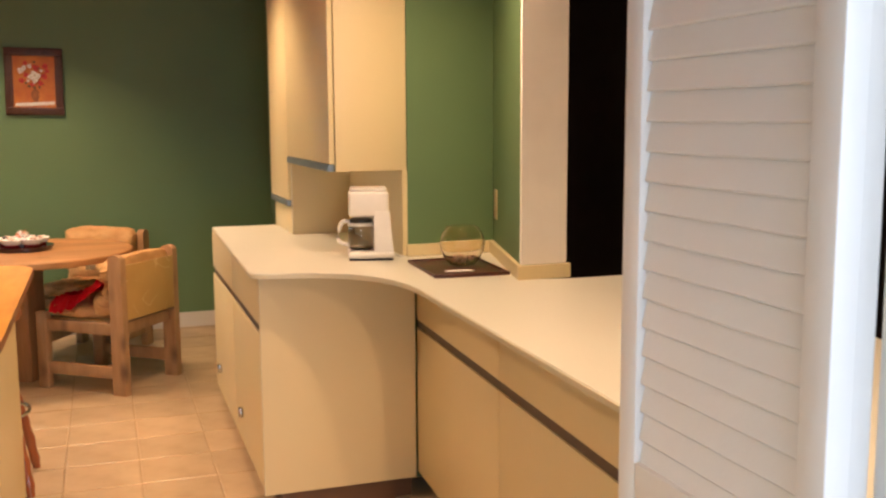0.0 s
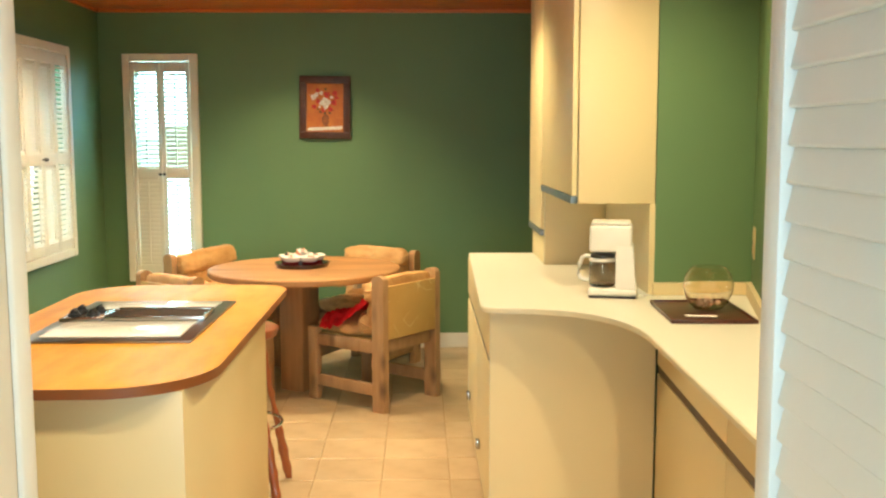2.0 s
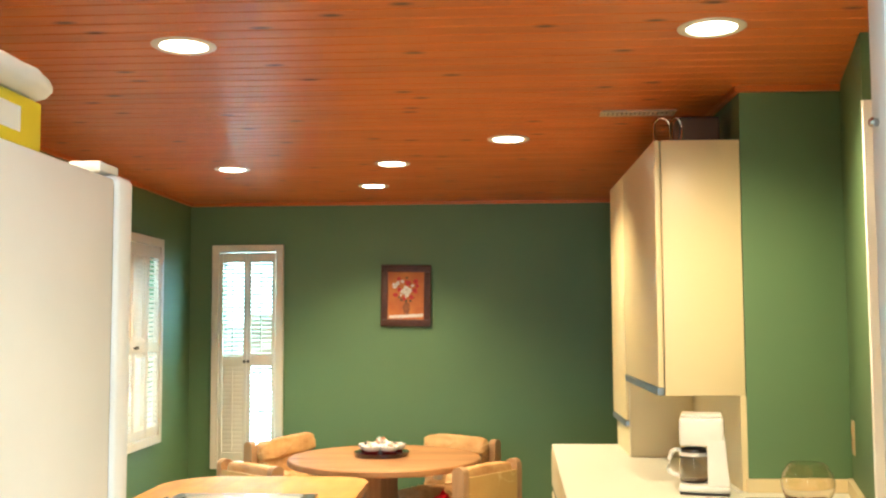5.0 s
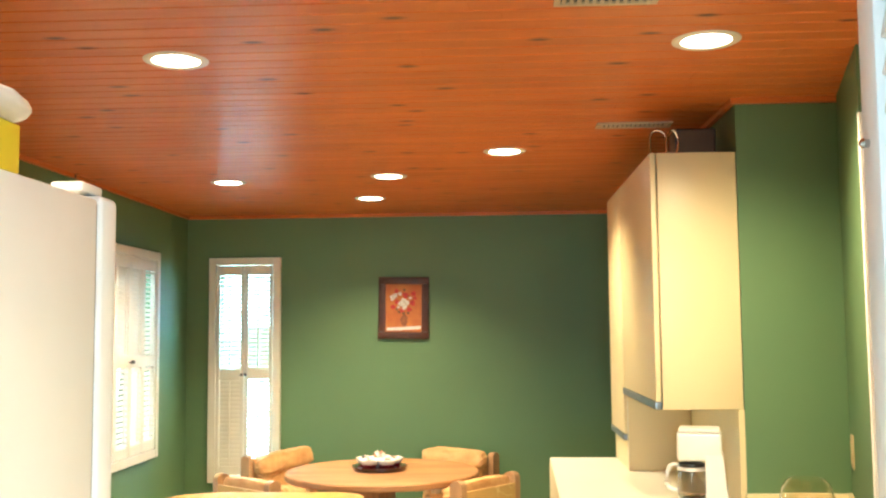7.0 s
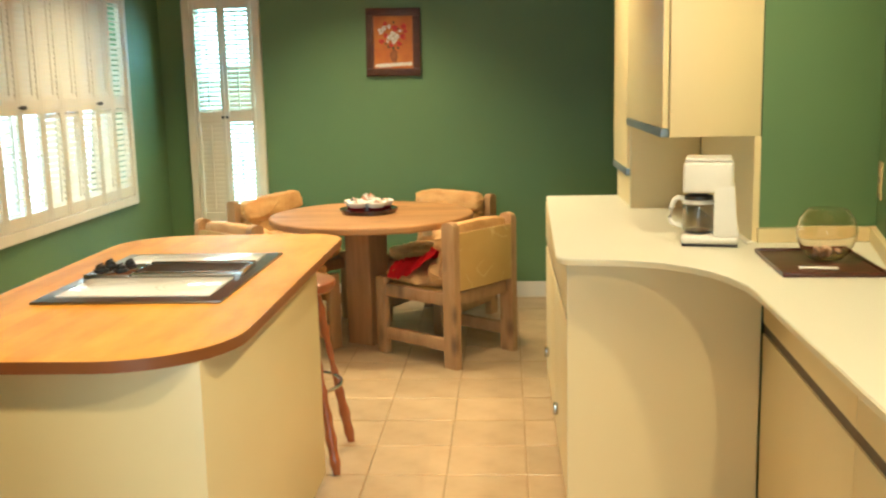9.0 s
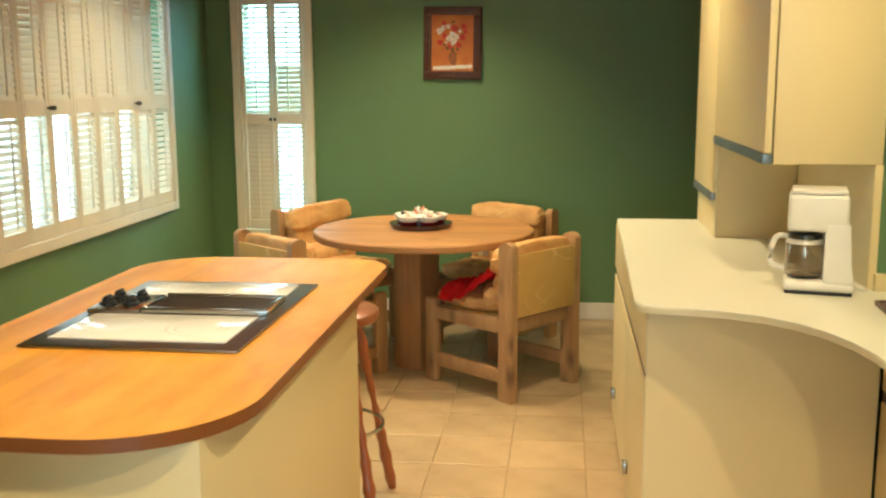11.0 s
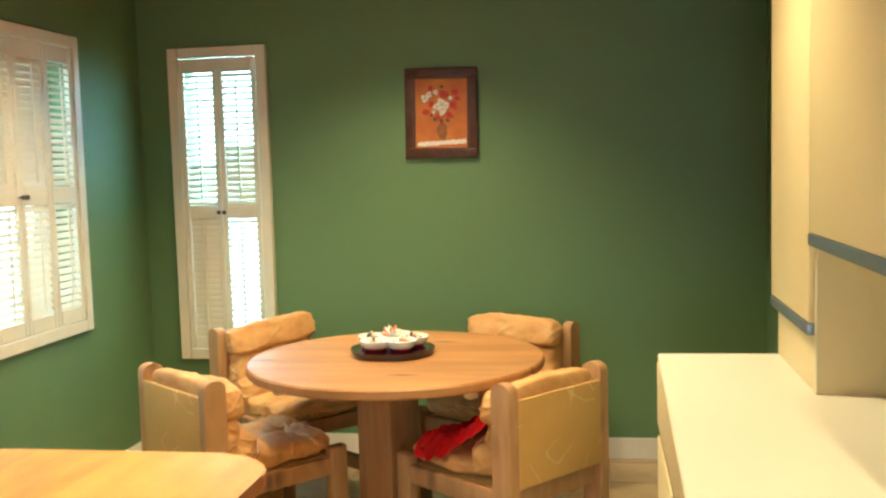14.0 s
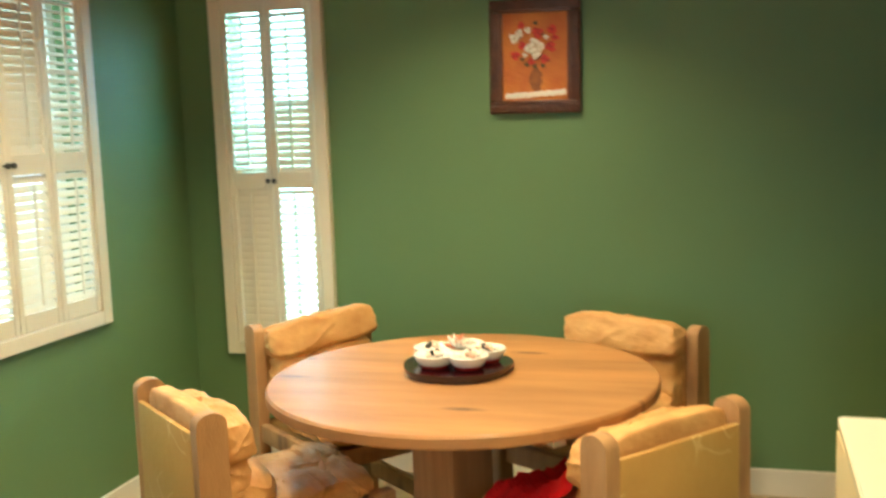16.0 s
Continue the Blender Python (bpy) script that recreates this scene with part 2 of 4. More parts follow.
FRAMEWOOD = material("carved dark frame wood", (0.040, 0.012, 0.006), 0.35, second=(0.085, 0.026, 0.011), scale=30, bump=0.5, bump_scale=80)
MOULDING = material("red brown moulding", (0.10, 0.028, 0.012), 0.35, scale=20, coat=0.2)
CANVAS = material("orange painted canvas", (0.58, 0.20, 0.025), 0.55, second=(0.38, 0.08, 0.018), scale=9, bump=0.4, bump_scale=60)
PETALRED = material("red petal paint", (0.58, 0.035, 0.02), 0.55)
PETALWHITE = material("white petal paint", (0.72, 0.68, 0.62), 0.55)
PETALDEEP = material("deep red petal paint", (0.36, 0.018, 0.014), 0.55)
PETALGREY = material("grey petal paint", (0.50, 0.42, 0.32), 0.55)
VASEPAINT = material("brown vase paint", (0.30, 0.10, 0.02), 0.5, second=(0.16, 0.05, 0.012), scale=40)
LEAFPAINT = material("dark stem paint", (0.10, 0.07, 0.02), 0.6)
CERAMIC = material("white ceramic", (0.80, 0.78, 0.74), 0.12)
MAROON = material("dark maroon lacquer", (0.022, 0.004, 0.006), 0.16, coat=0.5)
REDGLAZE = material("red glaze", (0.30, 0.02, 0.02), 0.15)
PETALPINK = material("pink petal", (0.70, 0.22, 0.12), 0.5, scale=30)
SHELL = material("brown shells", (0.40, 0.20, 0.12), 0.4, second=(0.75, 0.6, 0.5), scale=60, spread=0.3, vary=0.3)
GLASS = glass("clear glass", (1.0, 0.95, 0.86))
PANE = glass("window glass", (0.97, 1, 1))
AMBER = glass("coffee glass", (0.75, 0.72, 0.68))
BULB = glow("lamp glow", (1.0, 0.86, 0.62), 14)
VENT = material("tan ceiling vent", (0.55, 0.45, 0.30), 0.5)
# near-black so the unlit side room reads dark: its shade is in the colour
UNLITROOM = material("unlit room dark", (0.05, 0.035, 0.03), 0.7)
GRASS = material("grass", (0.05, 0.10, 0.03), 0.9, second=(0.09, 0.13, 0.04), scale=3, bump=0.5)
HEDGE = material("hedge leaves", (0.08, 0.16, 0.08), 0.7, second=(0.12, 0.2, 0.1), scale=9, bump=0.6)
STUCCO = material("pale stucco", (0.60, 0.62, 0.60), 0.8, bump=0.3)


# ---- mesh helpers ----
def box(bm, x0, x1, y0, y1, z0, z1, m=None):
    vs = [Vector((x, y, z)) for x in (x0, x1) for y in (y0, y1) for z in (z0, z1)]
    vs = [bm.verts.new(m @ v if m else v) for v in vs]
    made = [bm.faces.new([vs[i] for i in q]) for q in
            ((0, 1, 3, 2), (4, 6, 7, 5), (0, 4, 5, 1), (2, 3, 7, 6), (0, 2, 6, 4), (1, 5, 7, 3))]
    return made


def soft_box(bm, x0, x1, y0, y1, z0, z1, r=0.004, m=None, segments=2):
    made = box(bm, x0, x1, y0, y1, z0, z1)
    edges = list({e for f in made for e in f.edges})
    got = bmesh.ops.bevel(bm, geom=edges, offset=r, segments=segments, affect="EDGES", profile=0.5)
    if m:
        verts = {v for f in got["faces"] for v in f.verts} | {v for f in made if f.is_valid for v in f.verts}
        bmesh.ops.transform(bm, matrix=m, verts=list(verts))


def prism(bm, outline, z0, z1):
    low = [bm.verts.new((x, y, z0)) for x, y in outline]
    high = [bm.verts.new((x, y, z1)) for x, y in outline]
    n = len(outline)
    bm.faces.new(list(reversed(low)))
    top = bm.faces.new(high)
    for i in range(n):
        bm.faces.new((low[i], low[(i + 1) % n], high[(i + 1) % n], high[i]))
    return top


def lathe(bm, profile, n=32, m=None, caps=True):
    rings = []
    for r, z in profile:
        ring = [Vector((r * math.cos(2 * math.pi * i / n), r * math.sin(2 * math.pi * i / n), z)) for i in range(n)]
        rings.append([bm.verts.new(m @ v if m else v) for v in ring])
    for a, b in zip(rings, rings[1:]):
        for i in range(n):
            bm.faces.new((a[i], a[(i + 1) % n], b[(i + 1) % n], b[i]))
    if caps:
        bm.faces.new(list(reversed(rings[0])))
        bm.faces.new(rings[-1])


def tube(bm, points, r, n=10, closed=False):
    points = [Vector(p) for p in points]
    rings, count = [], len(points)
    for i, p in enumerate(points):
        a = points[(i - 1) % count] if closed or i else p
        b = points[(i + 1) % count] if closed or i < count - 1 else p
        q = (b - a).normalized().to_track_quat("Z", "X")
        rad = r[i] if isinstance(r, (list, tuple)) else r
        rings.append([bm.verts.new(p + q @ Vector((rad * math.cos(2 * math.pi * k / n), rad * math.sin(2 * math.pi * k / n), 0))) for k in range(n)])
    pairs = list(zip(rings, rings[1:])) + ([(rings[-1], rings[0])] if closed else [])
    for a, b in pairs:
        for k in range(n):
            bm.faces.new((a[k], a[(k + 1) % n], b[(k + 1) % n], b[k]))
    if not closed:
        bm.faces.new(list(reversed(rings[0])))
        bm.faces.new(rings[-1])


def finish(bm, name, material_, smooth=False, turn=True):
    if turn:
        bmesh.ops.recalc_face_normals(bm, faces=bm.faces[:])
    me = bpy.data.meshes.new(name)
    if smooth:
        for f in bm.faces:
            f.smooth = True
        for e in bm.edges:
            if len(e.link_faces) == 2 and e.calc_face_angle(0) > radians(38):
                e.smooth = False
    bm.to_mesh(me)
    bm.free()
    me.materials.append(material_)
    return me


def part(name, bm, material_, parent=None, label="", smooth=True, m=None, kind=""):
    ob = new(name, finish(bm, name, material_, smooth))
    if m:
        ob.matrix_basis = m
    if parent:
        ob.parent = parent
    return tagged(ob, label, kind=kind)


def thing(name, m, label, category, group=""):
    ob = new(name)
    ob.empty_display_size = 0.1
    ob.matrix_basis = m
    return tagged(ob, label, category, group)


def setting(name, bm, material_, smooth=False, label="", category=""):
    return tagged(part(name, bm, material_, None, smooth=smooth), label, category, kind="structure")


def arc(cx, cy, r, a0, a1, n=8):
    return [(cx + r * math.cos(radians(a0 + (a1 - a0) * i / n)), cy + r * math.sin(radians(a0 + (a1 - a0) * i / n))) for i in range(n + 1)]


def cushion(bm, sx, sy, sz, m=None, power=4.0, wrinkle=0.012, seed=0, nu=36, nv=18):
    """A stuffed cushion: a rounded block with creases."""
    grid = []
    for j in range(nv + 1):
        v = -math.pi / 2 + math.pi * j / nv
        row = []
        for i in range(nu):
            u = 2 * math.pi * i / nu
            d = Vector((math.cos(v) * math.cos(u), math.cos(v) * math.sin(u), math.sin(v)))
            k = (abs(d.x) ** power + abs(d.y) ** power + abs(d.z) ** power) ** (-1 / power)
            p = Vector((d.x * k * sx / 2, d.y * k * sy / 2, d.z * k * sz / 2))
            bend = 1.4 * noise.noise(p * 5 + Vector((seed, 2, 0)))
            q = Vector((p.x * 5 + bend + seed, p.y * 13 + bend, p.z * 13))
            k1 = (1 - min(1.0, abs(noise.noise(q)) * 2.2)) ** 3
            q = Vector((p.x * 15 + bend, p.y * 5 + seed, p.z * 6 - bend))
            k2 = (1 - min(1.0, abs(noise.noise(q)) * 2.6)) ** 3
            k3 = (1 - min(1.0, abs(noise.noise(p * 17 + Vector((bend, seed, bend)))) * 3.2)) ** 2
            w = 1.1 * noise.noise(p * 5 + Vector((seed, 0, 0))) + 0.7 * k1 + 0.55 * k2 + 0.22 * k3 - 0.4
            p += p.normalized() * (wrinkle * w)
            row.append(bm.verts.new(m @ p if m else p))
        grid.append(row)
    for a, b in zip(grid, grid[1:]):
        for i in range(nu):
            bm.faces.new((a[i], a[(i + 1) % nu], b[(i + 1) % nu], b[i]))
    bmesh.ops.remove_doubles(bm, verts=bm.verts[:], dist=0.0006)


# ---- walls, ceiling, floor ----
def wall_block(name, material_, *blocks):
    bm = bmesh.new()
    for b in blocks:
        box(bm, *b)
    return setting(name, bm, material_)


W1 = (4.99, 6.85, 0.75, 2.045)     # west window: y0 y1 z0 z1
W2 = (-1.675, -1.165, 0.488, 2.055)  # north window: x0 x1 z0 z1
wall_block("wall_west", GREEN,
           (WEST - 0.15, WEST, SOUTH, W1[0] + 0.04, 0, CEIL), (WEST - 0.15, WEST, W1[1] - 0.04, FAR, 0, CEIL),
           (WEST - 0.15, WEST, W1[0] + 0.04, W1[1] - 0.04, 0, W1[2] + 0.04), (WEST - 0.15, WEST, W1[0] + 0.04, W1[1] - 0.04, W1[3] - 0.04, CEIL))
wall_block("wall_north", GREEN,
           (WEST - 0.15, W2[0] + 0.03, FAR, FAR + 0.15, 0, CEIL), (W2[1] - 0.03, 1.40, FAR, FAR + 0.15, 0, CEIL),
           (W2[0] + 0.03, W2[1] - 0.03, FAR, FAR + 0.15, 0, W2[2] + 0.03), (W2[0] + 0.03, W2[1] - 0.03, FAR, FAR + 0.15, W2[3] - 0.03, CEIL))
bm = bmesh.new()
prism(bm, [(1.213, 4.161), (1.572, 4.161), (1.404, 3.50), (1.56, 3.50), (1.75, 4.30), (1.75, FAR), (1.213, FAR)], 0, CEIL)
setting("wall_east", bm, GREEN)
wall_block("wall_east_low", GREEN, (1.56, 1.70, SOUTH, 3.496, 0, 0.890), (1.56, 1.70, SOUTH, 3.496, 2.15, CEIL))
bm = bmesh.new()
box(bm, 1.400, 1.565, 3.482, 3.498, 0.958, 2.15)
setting("trim", bm, CASING)
# doorway wall behind the fridge and the hall behind it
DOORL, DOORR = -0.08, 0.78
wall_block("wall_south", CREAM_WALL,
           (WEST - 0.15, DOORL, 1.05, SOUTH, 0, CEIL), (DOORR, 3.6, 1.05, SOUTH, 0, CEIL), (DOORL, DOORR, 1.05, SOUTH, 2.06, CEIL))
wall_block("wall_hall", CREAM_WALL, (-1.3, -1.2, -2.6, 1.05, 0, CEIL), (1.9, 2.0, -2.6, 1.05, 0, CEIL),
           (-1.3, -0.95, -2.7, -2.6, 0, CEIL), (1.65, 2.0, -2.7, -2.6, 0, CEIL), (-0.95, 1.65, -2.7, -2.6, 0, 0.55), (-0.95, 1.65, -2.7, -2.6, 2.15, CEIL))
wall_block("ceiling_hall", CREAM_WALL, (-1.3, 2.0, -2.7, 1.05, CEIL, CEIL + 0.1))
# side room beyond the opening, its darkness painted into walls and ceiling
wall_block("wall_side_room", UNLITROOM, (3.6, 3.7, 1.0, 6.0, 0, CEIL), (1.75, 3.7, 5.9, 6.0, 0, CEIL))
wall_block("ceiling_side_room", UNLITROOM, (1.75, 3.7, 1.0, 6.0, CEIL + 0.002, CEIL + 0.1))
bm = bmesh.new()
box(bm, DOORR - 0.02, DOORR, 1.04, 1.20, 0, 2.06)
box(bm, DOORL, DOORL + 0.02, 1.04, 1.20, 0, 2.06)
box(bm, DOORL, DOORR, 1.04, 1.20, 2.04, 2.06)
box(bm, DOORR - 0.005, DOORR + 0.07, 1.025, 1.05, 0, 2.12)
setting("door_frame", bm, DOORWHITE)

# pine board ceiling, boards run across the room
bm = bmesh.new()
y, pitch = SOUTH - 0.1, 0.084
while y < FAR + 0.02:
    x, end = WEST - 0.02, 1.74
    while x < end:
        length = random.uniform(1.8, 3.6)
        x1 = min(x + length, end)
        a, b, g = y + 0.001, y + pitch - 0.001, 0.004
        pts = [(a, CEIL + 0.02), (a, CEIL + g), (a + g, CEIL), (b - g, CEIL), (b, CEIL + g), (b, CEIL + 0.02)]
        ends = [[bm.verts.new((xx, py, pz)) for py, pz in pts] for xx in (x, x1 - 0.0008)]
        for i in range(6):
            bm.faces.new((ends[0][i], ends[0][(i + 1) % 6], ends[1][(i + 1) % 6], ends[1][i]))
        x = x1
    y += pitch
box(bm, WEST - 0.1, 1.75, 1.05, FAR + 0.1, CEIL + 0.021, CEIL + 0.12)
setting("ceiling", bm, PINE)
bm = bmesh.new()
for x0, x1, y0, y1 in ((WEST, 1.213, FAR - 0.018, FAR), (WEST, WEST + 0.018, SOUTH, FAR - 0.018), (1.195, 1.213, 4.161, FAR - 0.018), (1.195, 1.572, 4.143, 4.161)):
    box(bm, x0, x1, y0, y1, CEIL - 0.022, CEIL - 0.001)
setting("crown_trim", bm, PINE)

bm = bmesh.new()
for b in ((WEST, 1.22, FAR - 0.014, FAR), (WEST, WEST + 0.014, SOUTH, FAR - 0.014)):
    soft_box(bm, *b, 0.0, 0.105, 0.004)
setting("baseboard", bm, TRIM)

wall_block("floor", GROUT, (-2.0, 3.7, -2.7, FAR + 0.15, -0.1, -0.006))
bm = bmesh.new()
box(bm, -400, 400, -400, 400, -0.45, -0.40)
setting("ground", bm, GRASS)


# ---- shuttered windows ----
def slat_mesh(width, depth=0.034, thick=0.0055):
    bm = bmesh.new()
    pts = [(depth / 2 * math.cos(a), thick / 2 * math.sin(a)) for a in [radians(20 + 45 * k) for k in range(8)]]
    ends = [[bm.verts.new((x, py, pz)) for py, pz in pts] for x in (-width / 2, width / 2)]
    for i in range(8):
        bm.faces.new((ends[0][i], ends[0][(i + 1) % 8], ends[1][(i + 1) % 8], ends[1][i]))
    bm.faces.new(list(reversed(ends[0])))
    bm.faces.new(ends[1])
    return finish(bm, "slat", SHUTTER)


def shutter_leaf(parent, x, width, z0, zmid, z1, angles, mesh, knob=0):
    """A leaf of a shutter in the plane y = 0, its slats at the two angles given (below and above the middle rail)."""
    bm = bmesh.new()
    st, t = 0.026, 0.011
    for b in ((x, x + st, z0, z1), (x + width - st, x + width, z0, z1), (x + st, x + width - st, z0, z0 + 0.06),
              (x + st, x + width - st, z1 - 0.07, z1), (x + st, x + width - st, zmid - 0.035, zmid + 0.035)):
        soft_box(bm, b[0], b[1] - 0.0008, -t, t, b[2], b[3], 0.002, segments=1)
    leaf = part("shutter_leaf", bm, SHUTTER, parent)
    for (a, b), tilt in (((z0 + 0.06, zmid - 0.035), angles[0]), ((zmid + 0.035, z1 - 0.07), angles[1])):
        n = int((b - a) / 0.029)
        for i in range(n):
            ob = new("slat", mesh)
            ob.parent = leaf
            z = a + (i + 0.5) * (b - a) / n
            turn = tilt if not isinstance(tilt, tuple) else tilt[1] if i < tilt[0] * n else tilt[2]
            ob.matrix_basis = pose(x + width / 2, 0, z, turn + 1.5 * math.sin(i * 2.3 + x * 40))
        rod = bmesh.new()
        box(rod, x + width / 2 - 0.004, x + width / 2 + 0.004, -0.026, -0.018, a + 0.02, b - 0.02)
        part("tilt_rod", rod, SHUTTER, leaf, smooth=False)
    if knob:
        bm = bmesh.new()
        kx = x + (width - 0.013 if knob > 0 else 0.013)
        lathe(bm, [(0.004, 0), (0.004, 0.01), (0.010, 0.014), (0.011, 0.02), (0.007, 0.025)], 12, pose(kx, -t, zmid, 90))
        part("knob", bm, DARKSTEEL, leaf, "small dark metal knob")


def shutters(name, m, width, z0, z1, zmid, leaves, label):
    """leaves: slat angles below and above the middle rail, and where the knob is."""
    top = thing(name, m, label, "window shutter")
    f = 0.052
    bm = bmesh.new()
    for b in ((0, f, z0, z1), (width - f, width, z0, z1), (f, width - f, z0, z0 + f), (f, width - f, z1 - f, z1)):
        soft_box(bm, b[0], b[1], -0.018, 0.03, b[2], b[3], 0.003, segments=1)
    part("shutter_frame", bm, SHUTTER, top)
    n = len(leaves)
    w = (width - 2 * f - 0.004) / n
    mesh = slat_mesh(w - 0.054)
    for i, (low, high, knob) in enumerate(leaves):
        shutter_leaf(top, f + 0.002 + i * w, w - 0.0015, z0 + f + 0.003, zmid, z1 - f - 0.003, (low, high), mesh, knob)
    return top


OPEN, HALF, SHUT = 8, 38, 72
# west window, seen from inside: local x runs towards the north wall
shutters("window_shutters", pose(WEST + 0.012, W1[0], 0, 0, 0, 90), W1[1] - W1[0], W1[2], W1[3], 1.36,
         ((HALF, SHUT, 0), (OPEN, SHUT, 1), (OPEN, SHUT, -1), (52, SHUT, 0), (55, SHUT, 0), (30, SHUT, 1), (55, SHUT, -1), (38, (0.52, 40, 28), 0)),
         "wide cream louvered interior shutters with mostly closed upper slats")
shutters("window_shutters", pose(W2[0], FAR - 0.012, 0), W2[1] - W2[0], W2[2], W2[3], 1.235,
         ((86, (0.30, 56, 33), 1), (36, (0.42, 68, 38), -1)), "tall narrow cream louvered interior shutters with two leaves")


def window(name, m, width, z0, z1, lights=2):
    frame_ = bmesh.new()
    for b in ((0, 0.04, z0, z1), (width - 0.04, width, z0, z1), (0.04, width - 0.04, z0, z0 + 0.04), (0.04, width - 0.04, z1 - 0.04, z1)):
        box(frame_, b[0], b[1], 0.10, 0.14, b[2], b[3])
    for i in range(1, lights):
        x = width * i / lights
        box(frame_, x - 0.02, x + 0.02, 0.10, 0.14, z0 + 0.04, z1 - 0.04)
    box(frame_, 0.04, width - 0.04, 0.105, 0.135, (z0 + z1) / 2 - 0.018, (z0 + z1) / 2 + 0.018)
    ob = tagged(part(name, frame_, TRIM, None, smooth=False, m=m), kind="structure")
    pane = bmesh.new()
    box(pane, 0.04, width - 0.04, 0.118, 0.122, z0 + 0.04, z1 - 0.04)
    p = part("pane", pane, PANE, ob, smooth=False)
    p.visible_shadow = False


window("window_1", pose(WEST, W1[0] + 0.04, 0, 0, 0, 90), W1[1] - W1[0] - 0.08, W1[2] + 0.04, W1[3] - 0.04, 3)
window("window_2", pose(W2[0] + 0.03, FAR, 0), W2[1] - W2[0] - 0.06, W2[2] + 0.03, W2[3] - 0.03, 1)

# ---- outside ----
bm = bmesh.new()
for k in range(2600):
    side = k % 2
    u, v, w = random.random(), random.random(), random.random()
    p = Vector((-7 + w * 1.2, 1 + 12 * u, -0.4 + 1.5 * v)) if side else Vector((-7 + 9 * u, 13 + w * 1.2, -0.4 + 1.4 * v))
    q = pose(*p, random.uniform(0, 180), random.uniform(0, 180), random.uniform(0, 360))
    s = random.uniform(0.08, 0.2)
    bm.faces.new([bm.verts.new(q @ Vector(c)) for c in ((-s, 0, 0), (0, -s / 2, 0), (s, 0, 0.03), (0, s / 2, 0))])
tagged(part("hedge", bm, HEDGE, None, "dense green garden hedge beyond the windows"), category="hedge", kind="stuff")

# ---- ceiling fittings ----
def downlight(x, y):
    top = thing("downlight", pose(x, y, CEIL), "lit round recessed downlight with a cream trim ring", "ceiling light", "recessed downlights")
    bm = bmesh.new()
    lathe(bm, [(0.070, 0.003), (0.072, -0.004), (0.088, -0.007), (0.098, -0.002), (0.098, 0.0)], 36, caps=False)
    part("trim_ring", bm, TRIM, top)
    bm = bmesh.new()
    lathe(bm, [(0.001, -0.006), (0.03, -0.0055), (0.055, -0.004), (0.0715, -0.001), (0.0715, 0.0)], 36, caps=False)
    ob = part("bulb", bm, BULB, top)
    ob.visible_shadow = False


# the added unseen pair gets the same trim ring and bulb
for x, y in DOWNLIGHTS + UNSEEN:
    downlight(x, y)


def vent(x0, x1, y0, y1):
    top = thing("ceiling_vent", pose((x0 + x1) / 2, (y0 + y1) / 2, CEIL), "tan slotted metal vent in the board ceiling", "vent", "ceiling vents")
    w, d = (x1 - x0) / 2, (y1 - y0) / 2
    bm = bmesh.new()
    for b in ((-w, w, -d, -d + 0.015), (-w, w, d - 0.015, d), (-w, -w + 0.015, -d + 0.015, d - 0.015), (w - 0.015, w, -d + 0.015, d - 0.015)):
        box(bm, *b, -0.008, -0.0005)
    part("vent_frame", bm, VENT, top, smooth=False)
    bm = bmesh.new()
    box(bm, -w + 0.015, w - 0.015, -d + 0.015, d - 0.015, -0.002, -0.0005)
    part("backing", bm, BLACK, top, smooth=False)
    n = int((x1 - x0 - 0.03) / 0.018)
    for i in range(n):
        bm = bmesh.new()
        x = -w + 0.015 + (i + 0.5) * (2 * w - 0.03) / n
        box(bm, x - 0.0045, x + 0.0045, -d + 0.015, d - 0.015, -0.007, -0.002)
        part("slat", bm, VENT, top, smooth=False)


vent(0.50, 0.76, 2.98, 3.07)
vent(0.76, 1.06, 4.53, 4.62)

# ---- base cabinets and worktop ----
def face_x(y):
    return 1.19 + (y - 4.2) * 0.045


bm = bmesh.new()
outline = [(0.60, 5.5)] + [(0.564, 3.965), (0.568, 3.932), (0.582, 3.908), (0.610, 3.895), (0.70, 3.882), (0.78, 3.862), (0.86, 3.820), (0.92, 3.764), (0.967, 3.69), (1.0, 3.605), (1.02, 3.50), (1.024, 3.40)]
outline += [(0.975, 1.21), (1.86, 1.21), (1.86, 3.30)] + arc(1.76, 3.34, 0.10, 0, 90, 5) + [(1.56, 3.44), (1.392, 3.474), (1.552, 4.136), (1.20, 4.136), (1.20, 5.5)]
prism(bm, outline, 0.8915, 0.91)
bmesh.ops.bevel(bm, geom=[e for e in bm.edges if all(abs(v.co.z - 0.91) < 1e-5 for v in e.verts)], offset=0.003, segments=2, affect="EDGES")
worktop = thing("worktop", pose(0, 0, 0), "pale cream laminate worktop with a curved inner edge", "worktop")
part("surface", bm, COUNTER, worktop)
bm = bmesh.new()
front = [Vector((x, y, 0)) for x, y in outline[:14]]
rows = []
for i, p in enumerate(front):
    along = (front[min(i + 1, 13)] - front[max(i - 1, 0)]).normalized()
    out = Vector((along.y, -along.x, 0)) * 0.0016
    rows.append([bm.verts.new(p + d + Vector((0, 0, z))) for d, z in ((out, 0.8925), (out, 0.9065), (-out, 0.9065), (-out, 0.8925))])
for a, b in zip(rows, rows[1:]):
    for k in range(4):
        bm.faces.new((a[k], a[(k + 1) % 4], b[(k + 1) % 4], b[k]))
bm.faces.new(rows[0])
bm.faces.new(list(reversed(rows[-1])))
part("edge_band", bm, EDGEBAND, worktop, "narrow laminate band round the edge")

